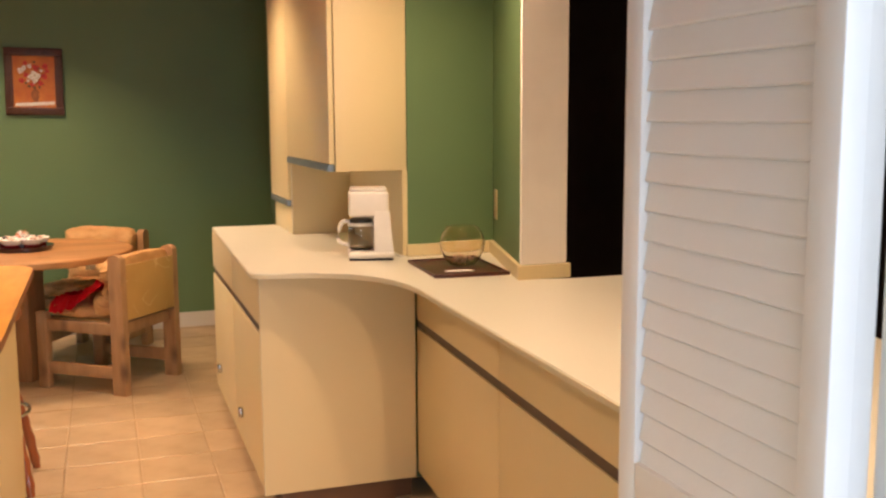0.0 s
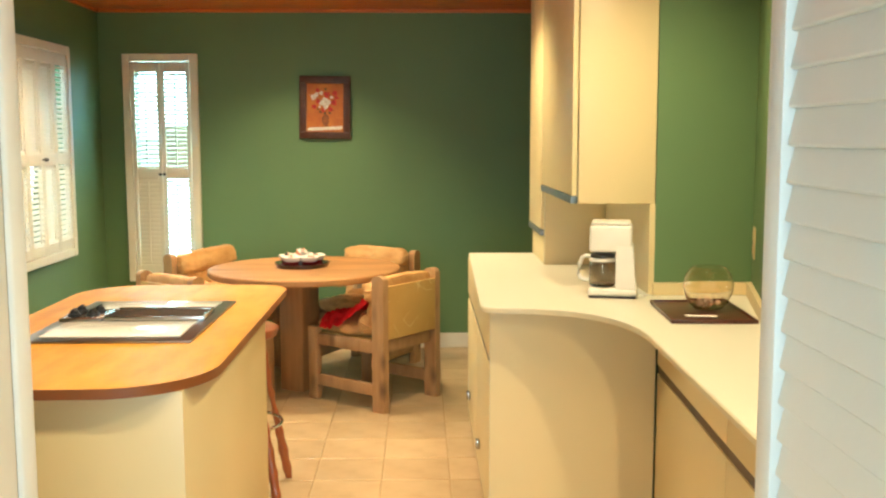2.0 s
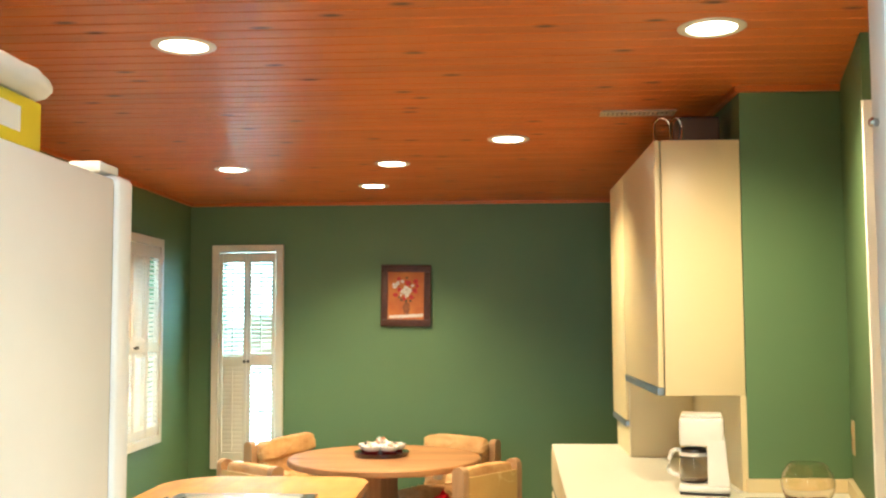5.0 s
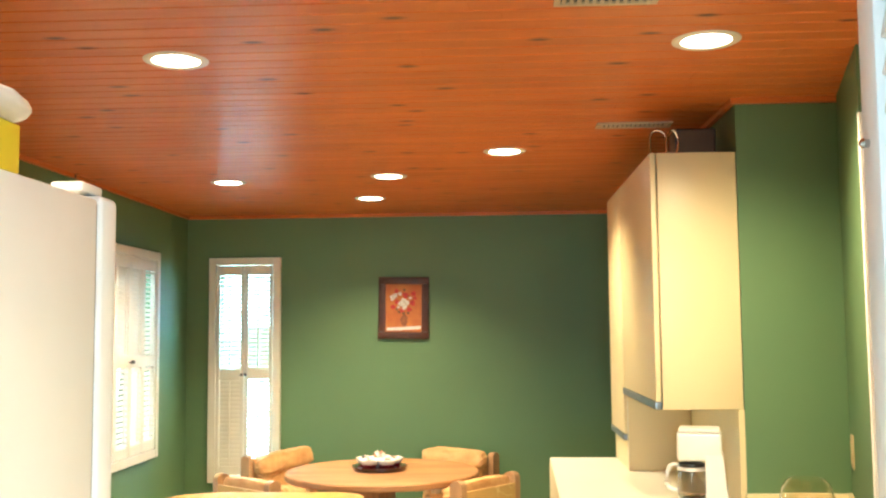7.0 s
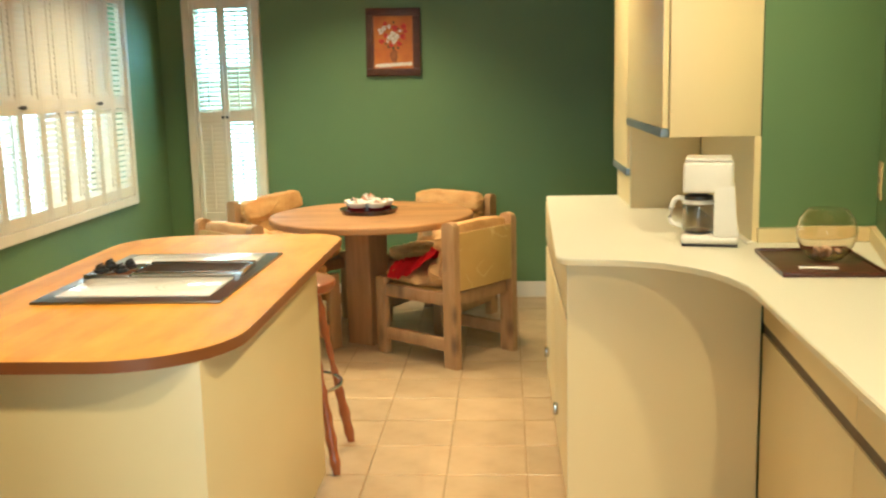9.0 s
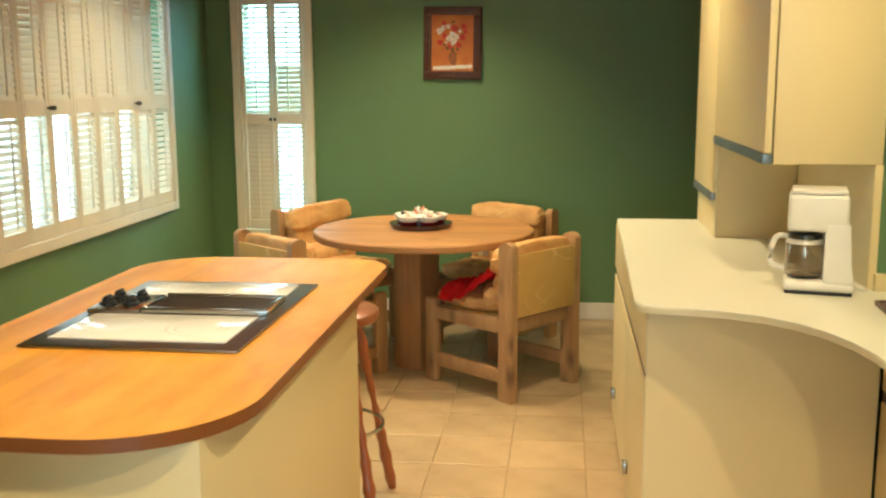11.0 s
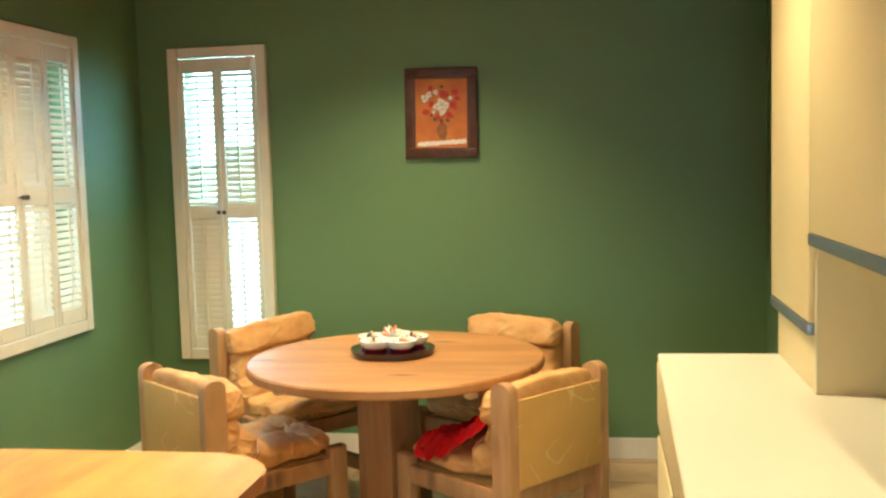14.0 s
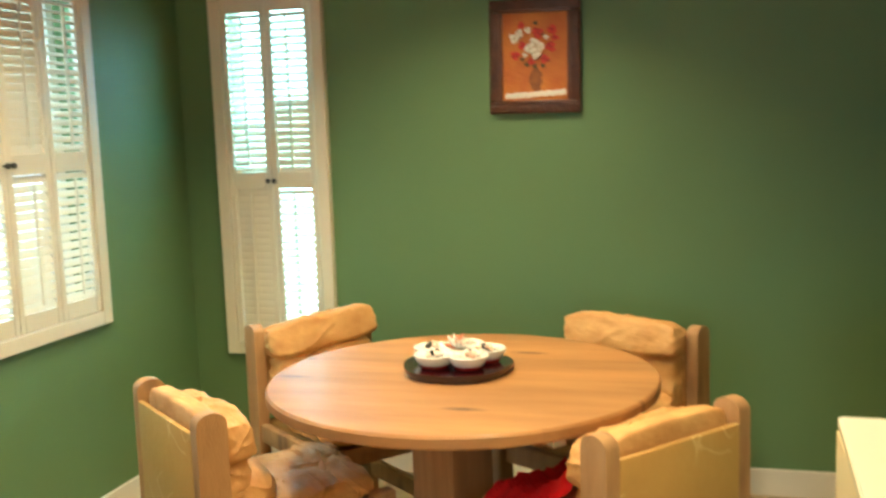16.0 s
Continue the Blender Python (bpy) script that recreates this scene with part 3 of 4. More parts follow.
bm = bmesh.new()
prism(bm, [(1.205, 4.138), (1.550, 4.138), (1.551, 4.1605), (1.205, 4.1605)], 0.9105, 0.955)
prism(bm, [(1.378, 3.462), (1.572, 3.462), (1.572, 3.480), (1.400, 3.480), (1.5705, 4.158), (1.5515, 4.158)], 0.9105, 0.957)
tagged(part("backsplash", bm, LAMINATE, None, "low cream laminate upstand along the green wall", smooth=False), category="backsplash")


def base_cabinet_run():
    # drawer units along the aisle
    for y0, y1 in ((3.972, 4.73), (4.732, 5.49)):
        top = thing("base_cabinet", pose(0.595, y0, 0), "cream laminate base cabinet with drawer, door and dark pull strip", "cabinet", "aisle base cabinets")
        w = y1 - y0
        bm = bmesh.new()
        box(bm, 0.02, 0.585, 0, w, 0.10, 0.891)
        part("body", bm, LAMINATE, top, smooth=False)
        bm = bmesh.new()
        box(bm, 0.07, 0.50, 0, w, 0.0, 0.10)
        part("toe_kick", bm, TOEKICK, top, smooth=False)
        for name, z0, z1 in (("drawer_front", 0.716, 0.888), ("door", 0.108, 0.682)):
            bm = bmesh.new()
            soft_box(bm, 0, 0.0195, 0.002, w - 0.002, z0, z1, 0.0015)
            part(name, bm, LAMINATE, top)
        bm = bmesh.new()
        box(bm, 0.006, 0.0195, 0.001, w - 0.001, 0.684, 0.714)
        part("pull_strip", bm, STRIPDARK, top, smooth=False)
        bm = bmesh.new()
        soft_box(bm, -0.018, 0, w - 0.25, w - 0.21, 0.225, 0.262, 0.004)
        part("latch", bm, STEEL, top, "small metal latch")
    bm = bmesh.new()
    box(bm, 0.597, 1.172, 3.950, 3.970, 0.085, 0.891)
    end = thing("end_panel", pose(0, 0, 0), "flat cream laminate end panel under the curved worktop", "panel")
    part("panel", bm, LAMINATE, end, smooth=False)
    bm = bmesh.new()
    box(bm, 0.66, 1.165, 3.99, 4.01, 0.0, 0.084)
    part("toe_kick", bm, TOEKICK, end, "brown toe kick board", smooth=False)
    bm = bmesh.new()
    box(bm, 0.5955, 0.5968, 3.950, 3.970, 0.085, 0.891)
    part("edge_strip", bm, EDGEBAND, end, smooth=False)
    # units along the east side
    ys = (1.22, 2.13, 3.04, 3.948)
    for y0, y1 in zip(ys, ys[1:]):
        turn = math.degrees(math.atan(-0.045))
        top = thing("base_cabinet", pose(face_x(y0), y0, 0, 0, 0, turn), "wide cream laminate base cabinet under the long worktop", "cabinet", "side base cabinets")
        w = (y1 - y0) / math.cos(math.atan(0.045))
        bm = bmesh.new()
        box(bm, 0.02, 0.30, 0.001, w - 0.001, 0.10, 0.891)
        part("body", bm, LAMINATE, top, smooth=False)
        bm = bmesh.new()
        box(bm, 0.07, 0.28, 0.001, w - 0.001, 0.0, 0.10)
        part("toe_kick", bm, TOEKICK, top, smooth=False)
        bm = bmesh.new()
        soft_box(bm, 0, 0.0195, 0.0015, w - 0.0015, 0.700, 0.888, 0.0015)
        part("drawer_front", bm, LAMINATE, top)
        bm = bmesh.new()
        soft_box(bm, 0, 0.0195, 0.0015, w - 0.0015, 0.108, 0.668, 0.0015)
        part("door", bm, LAMINATE, top)
        bm = bmesh.new()
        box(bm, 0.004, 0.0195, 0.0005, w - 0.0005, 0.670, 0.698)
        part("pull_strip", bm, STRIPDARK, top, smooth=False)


base_cabinet_run()


# ---- wall cabinets ----
def wall_cabinet(y0, y1, z0, z1, label):
    top = thing("wall_cabinet", pose(0.905, y0, 0), label, "cabinet", "wall cabinets")
    w = y1 - y0
    bm = bmesh.new()
    soft_box(bm, 0.024, 0.305, 0, w, z0, z1, 0.002)
    part("body", bm, LAMINATE, top)
    bm = bmesh.new()
    soft_box(bm, 0, 0.0195, 0.001, w - 0.001, z0 + 0.029, z1, 0.0015)
    part("door", bm, LAMINATE, top)
    bm = bmesh.new()
    soft_box(bm, -0.004, 0.022, 0.001, w - 0.001, z0, z0 + 0.027, 0.003)
    part("pull_strip", bm, STRIP, top, "blue grey metal pull strip")


wall_cabinet(4.161, 5.045, 1.245, 2.162, "cream laminate wall cabinet above the coffee maker")
wall_cabinet(5.048, 5.53, 1.04, 2.162, "taller cream laminate wall cabinet beside the first")
top = thing("appliance_box", pose(0, 0, 0), "cream laminate box under the taller wall cabinet", "cabinet")
bm = bmesh.new()
soft_box(bm, 0.918, 1.21, 5.0455, 5.50, 0.9105, 1.039, 0.002)
part("body", bm, LAMINATE, top)
bm = bmesh.new()
box(bm, 0.92, 1.190, 5.024, 5.0445, 0.9105, 1.244)
part("side_panel", bm, LAMINATE, top, smooth=False)
bm = bmesh.new()
box(bm, 0.9175, 0.9195, 5.024, 5.0445, 0.9105, 1.216)
part("edge_strip", bm, EDGEBAND, top, smooth=False)
bm = bmesh.new()
box(bm, 1.192, 1.2125, 4.163, 5.02, 0.9105, 1.244)
tagged(part("back_panel", bm, LAMINATE, None, "cream laminate wall panel behind the coffee maker", smooth=False), category="panel")

# ---- island ----
IX0, IX1, IY0, IY1, IZ = -0.955, -0.168, 2.895, 4.555, 0.896
bm = bmesh.new()
outline = arc(IX1 - 0.26, IY0 + 0.26, 0.26, -90, 0, 10) + arc(IX1 - 0.13, IY1 - 0.13, 0.13, 0, 90, 8) + arc(IX0 + 0.22, IY1 - 0.22, 0.22, 90, 180, 8) + arc(IX0 + 0.2, IY0 + 0.2, 0.2, 180, 270, 8)
prism(bm, outline, IZ - 0.026, IZ)
bmesh.ops.bevel(bm, geom=[e for e in bm.edges if all(abs(v.co.z - IZ) < 1e-5 for v in e.verts)], offset=0.004, segments=2, affect="EDGES")
island = thing("kitchen_island", pose(0, 0, 0), "cream laminate kitchen island with a rounded honey wood top", "kitchen island")
island_top = part("island_worktop", bm, BUTCHER, island)
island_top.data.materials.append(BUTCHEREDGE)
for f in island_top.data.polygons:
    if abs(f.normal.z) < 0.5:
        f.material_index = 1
tagged(island_top, "honey coloured wooden top with a darker edge")
bm = bmesh.new()
soft_box(bm, -0.88, -0.228, 2.975, 4.262, 0.09, IZ - 0.027, 0.002)
part("cabinet_body", bm, LAMINATE, island)
bm = bmesh.new()
box(bm, -0.84, -0.26, 2.99, 4.22, 0.0, 0.089)
part("toe_kick", bm, TOEKICK, island, smooth=False)


def hob():
    top = thing("hob", pose(-0.557, 3.766, IZ), "steel electric hob with two white glass plates", "hob")
    w, d = 0.250, 0.352
    bm = bmesh.new()
    soft_box(bm, -w, w, -d, d, 0.0005, 0.008, 0.003)
    part("frame", bm, HOBSTEEL, top, "stainless steel frame")
    for y0, y1 in ((-0.30, -0.065), (0.13, 0.315)):
        bm = bmesh.new()
        soft_box(bm, -0.205, 0.205, y0, y1, 0.0082, 0.012, 0.001)
        plate = part("glass_plate", bm, HOBGLASS, top, "white glass plate")
        for x in (-0.1, 0.1):
            bm = bmesh.new()
            cy = (y0 + y1) / 2
            for r in (0.075, 0.055):
                lathe(bm, [(r, 0.0121), (r, 0.0124), (r - 0.004, 0.0124), (r - 0.004, 0.0121)], 40, pose(x, cy, 0), caps=False)
            part("burner_ring", bm, HOBRING, plate)
    bm = bmesh.new()
    box(bm, -0.09, 0.215, -0.045, 0.11, 0.0082, 0.012)
    part("grill_well", bm, BLACK, top, smooth=False)
    grate = bmesh.new()
    soft_box(grate, -0.095, 0.222, -0.056, -0.044, 0.008, 0.026, 0.003)
    soft_box(grate, -0.095, 0.222, 0.108, 0.120, 0.008, 0.026, 0.003)
    soft_box(grate, 0.212, 0.224, -0.044, 0.108, 0.008, 0.026, 0.003)
    part("grill_rim", grate, STEEL, top, "raised steel rim")
    for k in range(9):
        bm = bmesh.new()
        y = -0.034 + k * 0.0165
        tube(bm, [(-0.088, y, 0.020), (0.208, y, 0.020)], 0.0022, 6)
        part("grill_bar", bm, HOBSTEEL, top)
    for x in (-0.02, 0.10):
        bm = bmesh.new()
        tube(bm, [(x, -0.04, 0.0175), (x, 0.105, 0.0175)], 0.0022, 6)
        part("grill_bar", bm, HOBSTEEL, top)
    bm = bmesh.new()
    soft_box(bm, -0.235, -0.10, -0.056, 0.120, 0.008, 0.020, 0.003)
    part("control_plate", bm, STEEL, top)
    for x, y in ((-0.205, 0.0), (-0.205, 0.07), (-0.145, 0.0), (-0.145, 0.07)):
        bm = bmesh.new()
        lathe(bm, [(0.021, 0.020), (0.021, 0.026), (0.015, 0.028), (0.014, 0.036), (0.009, 0.038)], 20, pose(x, y, 0))
        soft_box(bm, x - 0.004, x + 0.004, y - 0.016, y + 0.016, 0.034, 0.043, 0.002)
        part("knob", bm, BLACK, top, "black control knob")


hob()


# ---- stool ----
def stool(x, y):
    top = thing("bar_stool", pose(x, y, 0), "red brown wooden bar stool with a metal foot ring", "stool")
    bm = bmesh.new()
    lathe(bm, [(0.14, 0.664), (0.158, 0.672), (0.166, 0.689), (0.163, 0.704), (0.148, 0.711), (0.08, 0.707)], 36)
    part("seat", bm, STOOLWOOD, top, "round wooden seat")
    feet = []
    for k in range(4):
        a = radians(45 + 90 * k)
        c, s = math.cos(a), math.sin(a)
        bm = bmesh.new()
        pts, rads = [], []
        for i in range(49):
            u = i / 48
            r = 0.10 + 0.145 * (1 - u)
            pts.append((r * c, r * s, 0.668 * u))
            rads.append(0.0145 + 0.004 * math.sin(u * 9) + 0.0045 * (abs(math.sin(u * 24)) ** 4))
        tube(bm, pts, rads, 12)
        part("leg", bm, STOOLWOOD, top)
    bm = bmesh.new()
    n = 40
    tube(bm, [(0.172 * math.cos(2 * math.pi * i / n), 0.172 * math.sin(2 * math.pi * i / n), 0.300) for i in range(n)], 0.007, 8, True)
    part("foot_ring", bm, STEEL, top, "steel foot ring")


stool(-0.40, 4.64)


# ---- table ----
TX, TY, TR, TZ = -0.322, 6.36, 0.560, 0.727


def table():
    top = thing("dining_table", pose(TX, TY, 0), "round oak dining table on a thick square post", "table")
    bm = bmesh.new()
    lathe(bm, [(TR - 0.006, TZ - 0.036), (TR, TZ - 0.030), (TR, TZ - 0.007), (TR - 0.006, TZ)], 96)
    part("tabletop", bm, TABLEWOOD, top)
    bm = bmesh.new()
    soft_box(bm, -0.085, 0.085, -0.085, 0.085, 0.0, TZ - 0.075, 0.008, pose(-0.04, 0.01, 0, 0, 0, -29))
    part("post", bm, OAKPOST, top, m=pose(0, 0, 0))
    for a in (43, 133):
        bm = bmesh.new()
        soft_box(bm, -0.36, 0.36, -0.03, 0.03, TZ - 0.075, TZ - 0.037, 0.004, pose(0, 0, 0, 0, 0, a))
        part("bearer", bm, TABLEWOOD, top)
        for side in (-1, 1):
            bm = bmesh.new()
            soft_box(bm, side * 0.485 - 0.018, side * 0.485 + 0.018, -0.018, 0.02, TZ - 0.072, TZ - 0.037, 0.003, pose(0, 0, 0, 0, 0, a))
            part("block", bm, LAMINATE, top, "small pale block under the tabletop edge")



table()


# ---- chairs ----
def plank_post(bm, x, y, top_z):
    """A thick plank on edge with a rounded top."""
    half, deep = 0.021, 0.041
    side = [(-deep, 0), (deep, 0), (deep, top_z - 0.03)] + [(deep * math.cos(a), top_z - 0.03 + 0.03 * math.sin(a)) for a in [math.pi * k / 8 for k in range(1, 8)]] + [(-deep, top_z - 0.03)]
    ends = [[bm.verts.new((x + sx, y + py, pz)) for py, pz in side] for sx in (-half, half)]
    n = len(side)
    bm.faces.new(ends[0])
    bm.faces.new(list(reversed(ends[1])))
    for i in range(n):
        bm.faces.new((ends[0][i], ends[0][(i + 1) % n], ends[1][(i + 1) % n], ends[1][i]))
    bmesh.ops.bevel(bm, geom=[e for e in bm.edges if len(e.link_faces) == 2 and e.calc_face_angle(0) > 0.7], offset=0.007, segments=2, affect="EDGES")


def chair_parts(top):
    """Local frame: the sitter looks along +y."""
    hx, hy = 0.226, 0.250
    for sx in (-1, 1):
        bm = bmesh.new()
        plank_post(bm, sx * hx, -hy, 0.748)
        part("back_post", bm, POSTWOOD, top, "rounded weathered wooden post")
        bm = bmesh.new()
        soft_box(bm, -0.023, 0.023, -0.036, 0.036, 0.0, 0.42, 0.010, pose(sx * (hx - 0.004), hy, 0), 3)
        part("front_leg", bm, POSTWOOD, top)
        bm = bmesh.new()
        soft_box(bm, -0.016, 0.016, -hy + 0.042, hy - 0.037, 0.320, 0.385, 0.006, pose(sx * hx, 0, 0))
        part("side_rail", bm, POSTWOOD, top)
        bm = bmesh.new()
        soft_box(bm, -0.016, 0.016, -hy + 0.042, hy - 0.037, 0.085, 0.150, 0.006, pose(sx * hx, 0, 0))
        part("stretcher", bm, POSTWOOD, top)
    for y, z0, z1 in ((hy - 0.01, 0.320, 0.385), (-hy + 0.012, 0.320, 0.385)):
        bm = bmesh.new()
        soft_box(bm, -hx + 0.024, hx - 0.024, y - 0.018, y + 0.018, z0, z1, 0.006)
        part("cross_rail", bm, POSTWOOD, top)
    bm = bmesh.new()
    soft_box(bm, -hx + 0.031, hx - 0.031, -hy + 0.032, hy - 0.03, 0.366, 0.384, 0.004)
    part("seat_board", bm, PANEL, top)
    bm = bmesh.new()
    soft_box(bm, -hx + 0.0215, hx - 0.0215, -hy - 0.043, -hy - 0.027, 0.400, 0.693, 0.004)
    part("back_panel", bm, PANEL, top, "flat tan leather back panel")
    bm = bmesh.new()
    cushion(bm, 0.392, 0.062, 0.33, pose(0, -hy + 0.012, 0.573), 9.0, 0.004, 2, 90, 40)
    part("back_pad", bm, LEATHER, top, "flat tan leather pad between the posts")
    bm = bmesh.new()
    cushion(bm, 0.400, 0.105, 0.26, pose(0, -hy + 0.080, 0.56, 6), 4.2, 0.015, 3, 120, 60)
    lower = part("back_cushion", bm, LEATHER, top, "puffy wrinkled tan leather back cushion")
    bm = bmesh.new()
    cushion(bm, 0.450, 0.100, 0.126, pose(0, -hy + 0.086, 0.645, 10, 0, 0), 5.0, 0.012, 5, 140, 56)
    part("head_roll", bm, LEATHER, lower, "wrinkled roll along the top of the cushion")
    bm = bmesh.new()
    cushion(bm, 0.425, 0.165, 0.165, pose(0, -hy + 0.130, 0.472, -20), 3.0, 0.013, 7, 130, 56)
    part("lower_fold", bm, LEATHER, lower, "thick fold where the cushion meets the seat")
    bm = bmesh.new()
    cushion(bm, 0.425, 0.38, 0.085, pose(0, 0.075, 0.424), 3.8, 0.018, 9, 130, 70)
    seat = part("seat_cushion", bm, LEATHER, top, "puffy wrinkled tan leather seat cushion")
    bm = bmesh.new()
    cushion(bm, 0.420, 0.120, 0.088, pose(0, hy - 0.055, 0.430), 3.2, 0.014, 12, 120, 44)
    part("front_roll", bm, LEATHER, seat, "wrinkled rolled front edge of the cushion")


def chair(x, y, facing):
    return pose(x, y, 0, 0, 0, facing - 90)


first = thing("dining_chair", chair(0.085, 6.160, 141), "rustic wooden chair with wrinkled tan leather cushions", "chair", "chairs round the table")
chair_parts(first)
for x, y, a in ((-0.862, 6.170, 51), (-0.905, 6.90, -38), (0.0, 6.915, -118)):
    made = copy_thing(first, chair(x, y, a))
    if y > 6.5:
        # the head rolls of these two sit higher and lean
        for ob in made.children_recursive:
            if ob.name.startswith("head_roll"):
                ob.matrix_basis = pose(-0.066, -0.004, 0.062, 0, 5.5, 0) if x < -0.5 else pose(0, 0.010, 0.062, 0, 1, 0)
first["label"] = "rustic wooden chair with leather cushions under a red cloth"

# red cloth over the seat of the first chair
bm = bmesh.new()
n = 44
rows = []
for j in range(n):
    row = []
    for i in range(n):
        u, v = i / (n - 1) - 0.5, j / (n - 1) - 0.5
        z = 0.492 - 0.5 * max(0, -u - 0.36) + 0.014 * noise.noise(Vector((u * 7, v * 7, 3))) + 0.016 * (1 - min(1, 2.5 * abs(noise.noise(Vector((u * 9 + 3 * v, v * 5, 5)))))) ** 2 + 0.009 * noise.noise(Vector((u * 20, v * 16, 9))) + 0.24 * max(0, 0.15 - v)
        row.append(bm.verts.new((u * 0.44 + 0.012 * noise.noise(Vector((v * 9, 0, 0))), v * 0.36 + 0.02 * noise.noise(Vector((u * 6, 1, 0))), z)))
    rows.append(row)
for a, b in zip(rows, rows[1:]):
    for i in range(n - 1):
        bm.faces.new((a[i], a[i + 1], b[i + 1], b[i]))
bmesh.ops.solidify(bm, geom=bm.faces[:], thickness=0.006)
tagged(part("red_cloth", bm, RED, None, "crumpled bright red cloth on a leather seat", m=chair(0.085, 6.160, 141) @ pose(-0.01, 0.02, 0)), category="cloth")


# ---- things on the table ----
def dish_set(x, y, z):
    top = thing("serving_tray", pose(x, y, z), "dark maroon tray with white dishes, shells and a small flower", "tray")
    bm = bmesh.new()
    pts = []
    for i in range(70):
        a = 2 * math.pi * i / 70
        r = 0.152 + 0.003 * math.cos(5 * (a - math.pi / 2))
        pts.append((r * math.cos(a), r * math.sin(a)))
    prism(bm, pts, 0.0005, 0.016)
    prism(bm, [(px * 1.06, py * 1.06) for px, py in pts], 0.0165, 0.026)
    part("tray_base", bm, MAROON, top)
    rnd = random.Random(4)
    for k in range(5):
        a = radians(90 + 72 * k)
        m = pose(0.084 * math.cos(a), 0.084 * math.sin(a), 0.0265)
        bm = bmesh.new()
        lathe(bm, [(0.030, 0.008), (0.046, 0.014), (0.056, 0.028), (0.060, 0.040), (0.057, 0.042), (0.046, 0.034), (0.015, 0.030)], 28, m)
        dish = part("dish", bm, CERAMIC, top, "small white dish")
        bm = bmesh.new()
        lathe(bm, [(0.030, 0.0), (0.040, 0.003), (0.047, 0.0135), (0.030, 0.0075)], 28, m)
        part("dish_foot", bm, REDGLAZE, dish, "dark red underside")
        for i in range(7):
            bm = bmesh.new()
            b, r = rnd.uniform(0, 6.28), rnd.uniform(0.004, 0.032)
            q = m @ pose(r * math.cos(b), r * math.sin(b), 0.042, rnd.uniform(0, 90), rnd.uniform(0, 90), rnd.uniform(0, 360))
            lathe(bm, [(0.002, -0.013), (0.008, -0.005), (0.009, 0.003), (0.004, 0.010), (0.001, 0.014)], 8, q)
            part("shell", bm, (SHELL, CERAMIC, DARKSTEEL, SHELL)[(i + k) % 4], dish)
    bm = bmesh.new()
    lathe(bm, [(0.02, 0.0270), (0.030, 0.045), (0.034, 0.066), (0.03, 0.068), (0.010, 0.062)], 20)
    part("centre_cup", bm, CERAMIC, top)
    for k in range(14):
        bm = bmesh.new()
        a, tilt = 2.399 * k, 20 + 4.0 * k
        m = pose(0, 0, 0.070, 0, 0, math.degrees(a)) @ pose(0, 0, 0, 0, tilt, 0)
        lathe(bm, [(0.001, 0.0), (0.007, 0.016), (0.006, 0.030), (0.001, 0.046)], 7, m)
        part("petal", bm, (PETALPINK, CERAMIC, SHELL)[k % 3], top)


dish_set(-0.345, 6.40, TZ)


